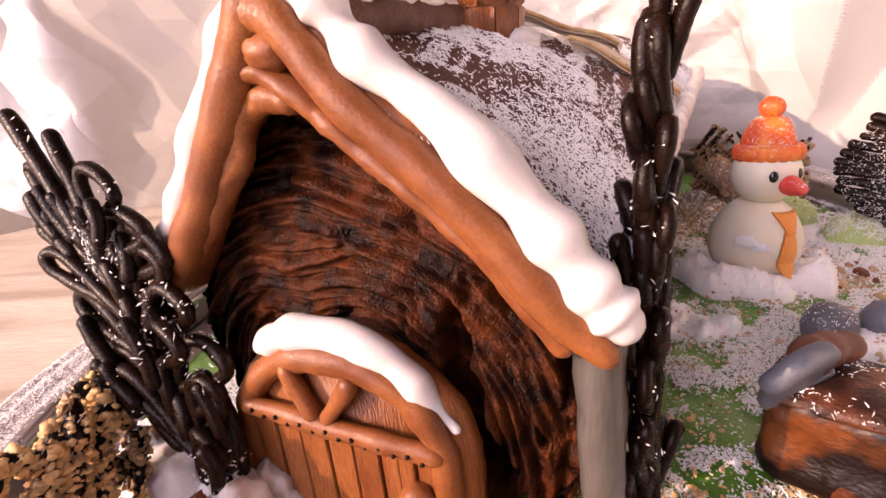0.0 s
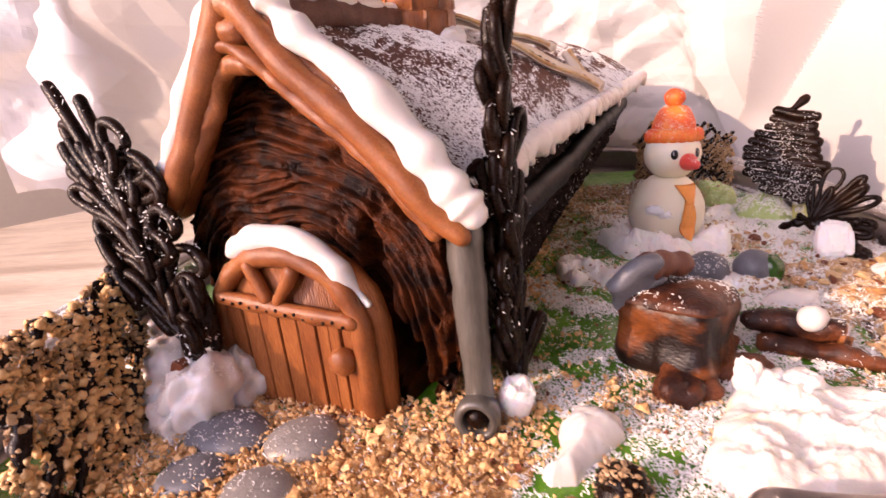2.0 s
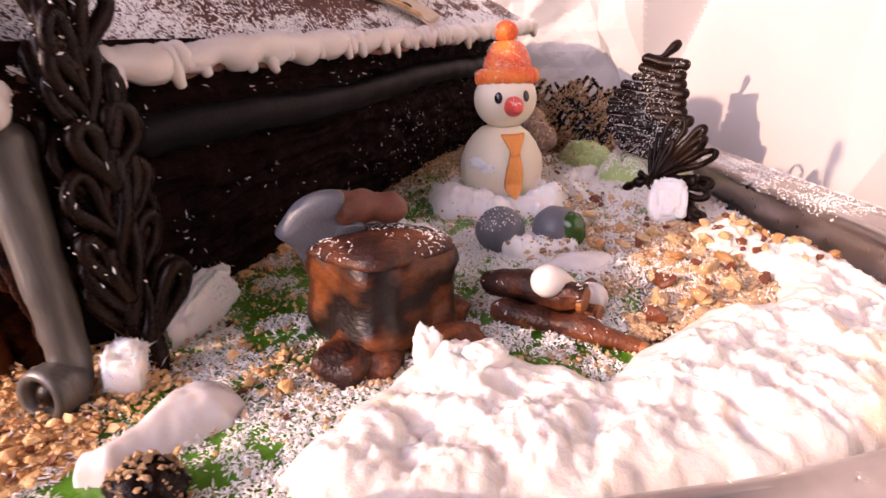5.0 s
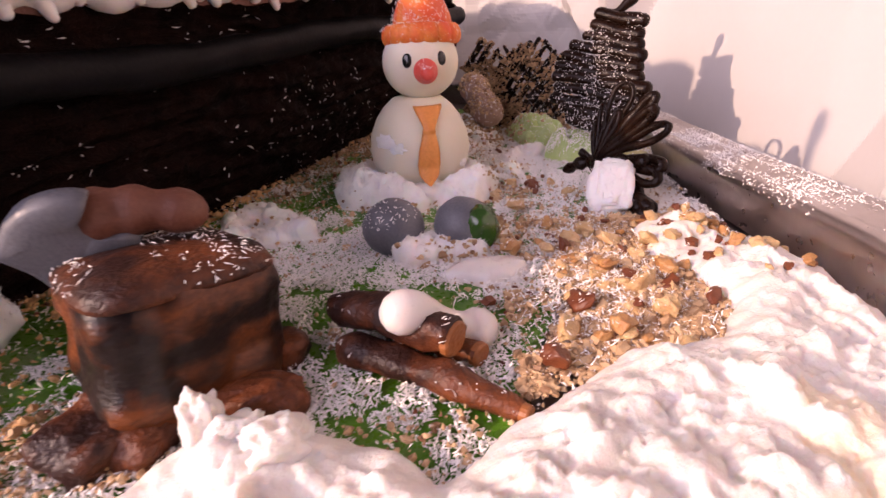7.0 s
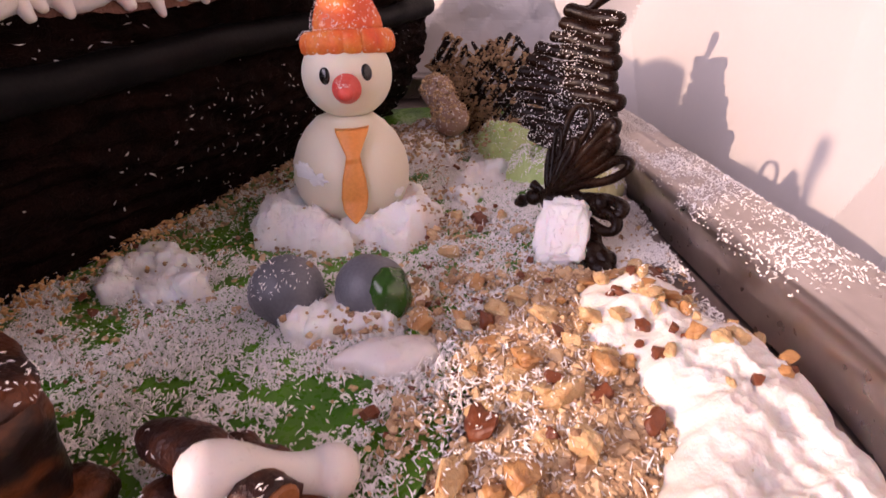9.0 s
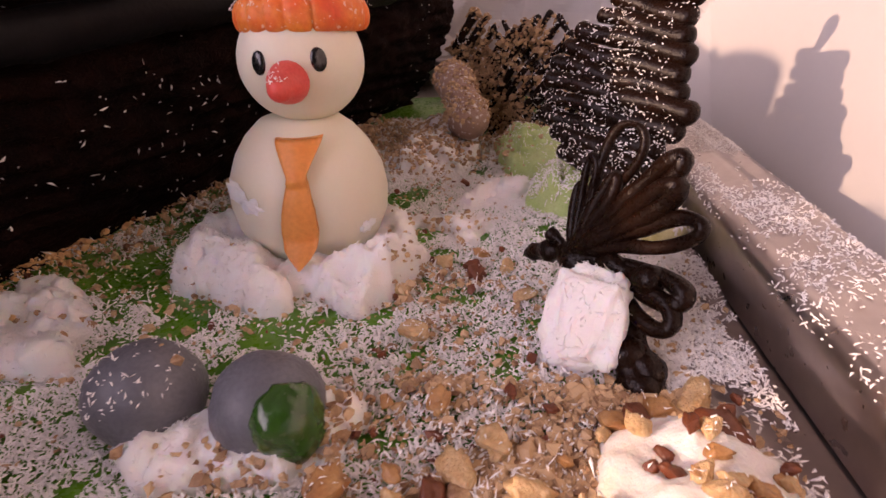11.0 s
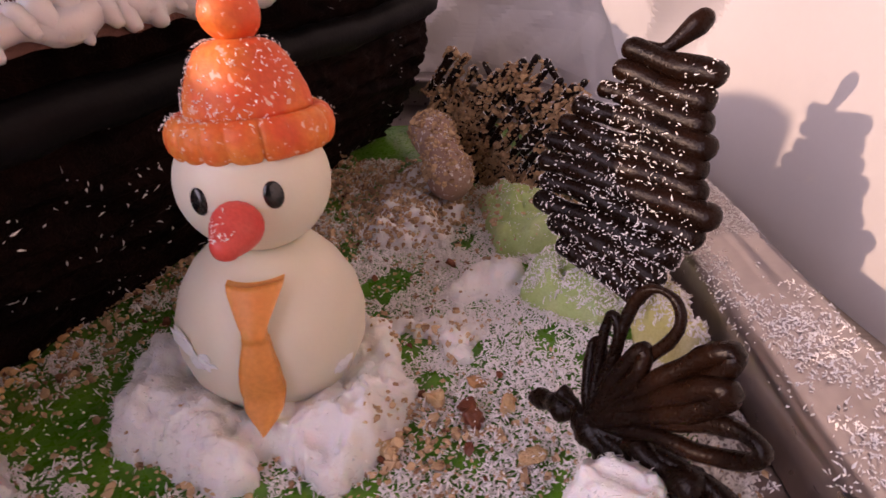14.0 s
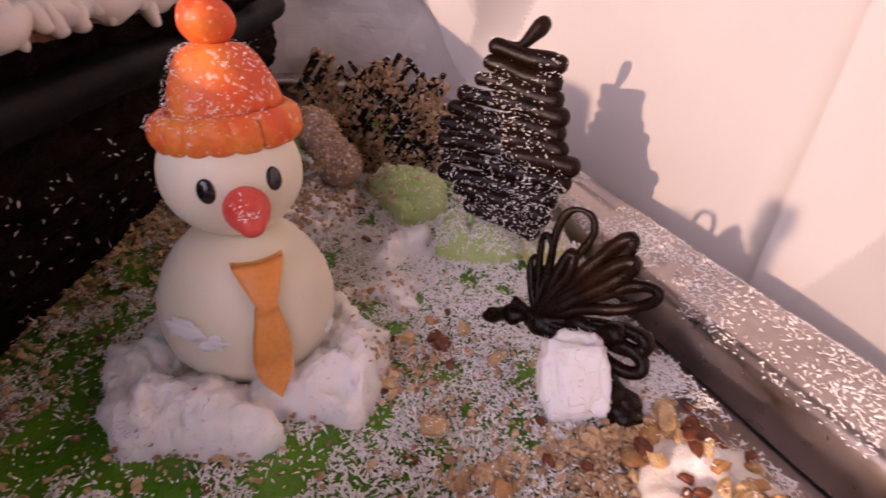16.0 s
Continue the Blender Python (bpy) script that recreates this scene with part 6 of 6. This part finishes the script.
solo("paper_backdrop", grid(pp[PLAN[:, 0] > -1.3 - 9 * (PLAN[:, 1] < 7)]), PAPER, "large sheet of creased white paper standing behind the cake", "paper", soft=False)

# a crumpled sheet beside the roof: a shaded side, a crest, and a sunlit side that ends in two lobes
PLAN2 = smooth_path([(-0.9, 9.2), (-1.7, 8.2), (-2.25, 6.9), (-2.75, 5.5), (-3.08, 4.5), (-3.20, 4.22), (-3.42, 4.19), (-3.72, 4.32), (-4.0, 4.52)], 330)
k2 = np.linspace(0, 1, len(PLAN2))[:, None]
end = np.clip((-3.2 - PLAN2[:, :1]) / 0.8, 0, 1) * (PLAN2[:, 1:] < 5)
low = 1.0 + 0.28 * end + 0.10 * np.sin(k2 * 13)
zz = low + (2.95 - 0.35 * end ** 2 - low) * np.linspace(0, 1, 120)[None]
dirn = np.gradient(PLAN2, axis=0)
dirn /= np.linalg.norm(dirn, axis=1, keepdims=True)
outn = np.c_[dirn[:, 1], -dirn[:, 0]]
pp = np.concatenate([np.repeat(PLAN2[:, None], zz.shape[1], 1), zz[..., None]], -1)
flat = pp.reshape(-1, 3)
crumple = np.zeros(len(flat))
for f in range(9):
    n = folds.normal(size=3) * [1, 1, 1.4]
    ph = flat @ (n / np.linalg.norm(n)) * folds.uniform(0.45, 1.25) + folds.random() + 0.30 * lattice_noise(flat * 0.9, f + 60)
    crumple += folds.uniform(0.10, 0.26) * (np.abs(ph - np.floor(ph) - 0.5) - 0.25)
pp[..., :2] += outn[:, None] * crumple.reshape(zz.shape)[..., None]
lobes = np.interp(zz, [1.25, 1.42, 1.62, 1.80, 1.95, 2.05, 2.33, 2.6], [-0.35, 0.0, 0.10, -0.12, -0.42, -0.15, 0.05, -0.25])
pp[..., :2] += dirn[:, None] * (lobes * end)[..., None]
pp[..., 1] -= 0.45 * end * np.clip((1.95 - zz) / 0.4, 0, 1)
solo("crumpled_paper", grid(pp), PAPER, "crumpled white paper with crisp creases behind the roof", "paper", soft=False)

# ---- coconut that has fallen on the things ----
dusted = Geo()
for ob in list(scene.objects):
    if ob.type == "MESH" and ob.parent is None and ob.name.split(".")[0] in ("stepping_stone", "grey_stone", "sugar_snow", "green_lump", "yellow_lump", "nut_piece", "peanut"):
        co = np.empty(len(ob.data.vertices) * 3)
        ob.data.vertices.foreach_get("co", co)
        dusted.add(Geo(co.reshape(-1, 3) / U + np.array(BASE[ob.name]), [np.array([t.vertices[:] for t in ob.data.loop_triangles]) if len(ob.data.loop_triangles) else np.array([[*f.vertices][:3] for f in ob.data.polygons])]))
p, n = scatter_on(dusted, 9000, lambda p: np.clip(0.55 + fbm(p * 3, 2, 171), 0.05, 1) * (p[:, 0] > -2), 172, 0.35)
solo("coconut_sprinkle", flakes(p, n, 0.015, 0.007, 173, 0.4), COCONUT, "loose coconut flakes fallen over stones and sugar snow", "coconut flakes", kind="stuff", soft=False)

snow_p, snow_n = scatter_on(dusted, 60000, lambda p: (p[:, 0] > 1.2) * (p[:, 2] > 0.015) * np.clip(0.35 * near(p, 3.10, 3.98, 0.07, 0.13) + 0.3 * near(p, 3.02, 3.12, 0.09, 0.12) + 0.35 * near(p, 2.78, 2.97, 0.12, 0.07) + 0.2 * near(p, 3.1, 4.6, 0.2, 0.15) + 0.45 * near(p, 2.85, 5.9, 0.4, 0.5) + 0.008 * near(p, 1.55, 3.5, 0.3, 0.2) + 0.001, 0, 1), 181, 0.0)
solo("nut_crumbs", chips(snow_p, snow_n, 0.021, 182, 0.5), NUTS, "brown nut crumbs stuck to the sugar snow", "chopped nuts", kind="stuff", soft=False)

lumps = Geo()
for ob in list(scene.objects):
    if ob.type == "MESH" and ob.name.split(".")[0] in ("green_lump", "yellow_lump"):
        co = np.empty(len(ob.data.vertices) * 3)
        ob.data.vertices.foreach_get("co", co)
        lumps.add(Geo(co.reshape(-1, 3) / U + np.array(BASE[ob.name]), [np.array([[*f.vertices][:3] for f in ob.data.polygons])]))
p, n = scatter_on(lumps, 9000, lambda p: (p[:, 2] > 0.03) * np.clip(0.15 + 0.9 * (p[:, 1] < 5.25) + 0.8 * fbm(p * 4, 2, 195) - 0.5 * (p[:, 1] > 5.25), 0.02, 1), 196, 0.25)
solo("coconut_sprinkle", flakes(p, n, 0.018, 0.0095, 197, 0.6), COCONUT, "coconut flakes clinging to the marzipan lumps", "coconut flakes", kind="stuff", soft=False)

# fine upright shreds that make the sugar snow look fluffy
fluffy = Geo()
for ob in list(scene.objects):
    if ob.type == "MESH" and ob.parent is None and ob.name.split(".")[0] == "sugar_snow" and ob.data.materials[0] == MERINGUE:
        co = np.empty(len(ob.data.vertices) * 3)
        ob.data.vertices.foreach_get("co", co)
        fluffy.add(Geo(co.reshape(-1, 3) / U + np.array(BASE[ob.name]), [np.array([[*f.vertices][:3] for f in ob.data.polygons])]))
p, n = scatter_on(fluffy, 9000, lambda p: (p[:, 2] > 0.0) * np.clip(0.45 + 1.1 * fbm(p * 5, 2, 191), 0.05, 1), 192, -0.5)
solo("sugar_shreds", flakes(p, n, 0.024, 0.0075, 193, 0.8), MERINGUE, "fine white shreds standing up from the sugar snow", "sugar shreds", kind="stuff", soft=False)
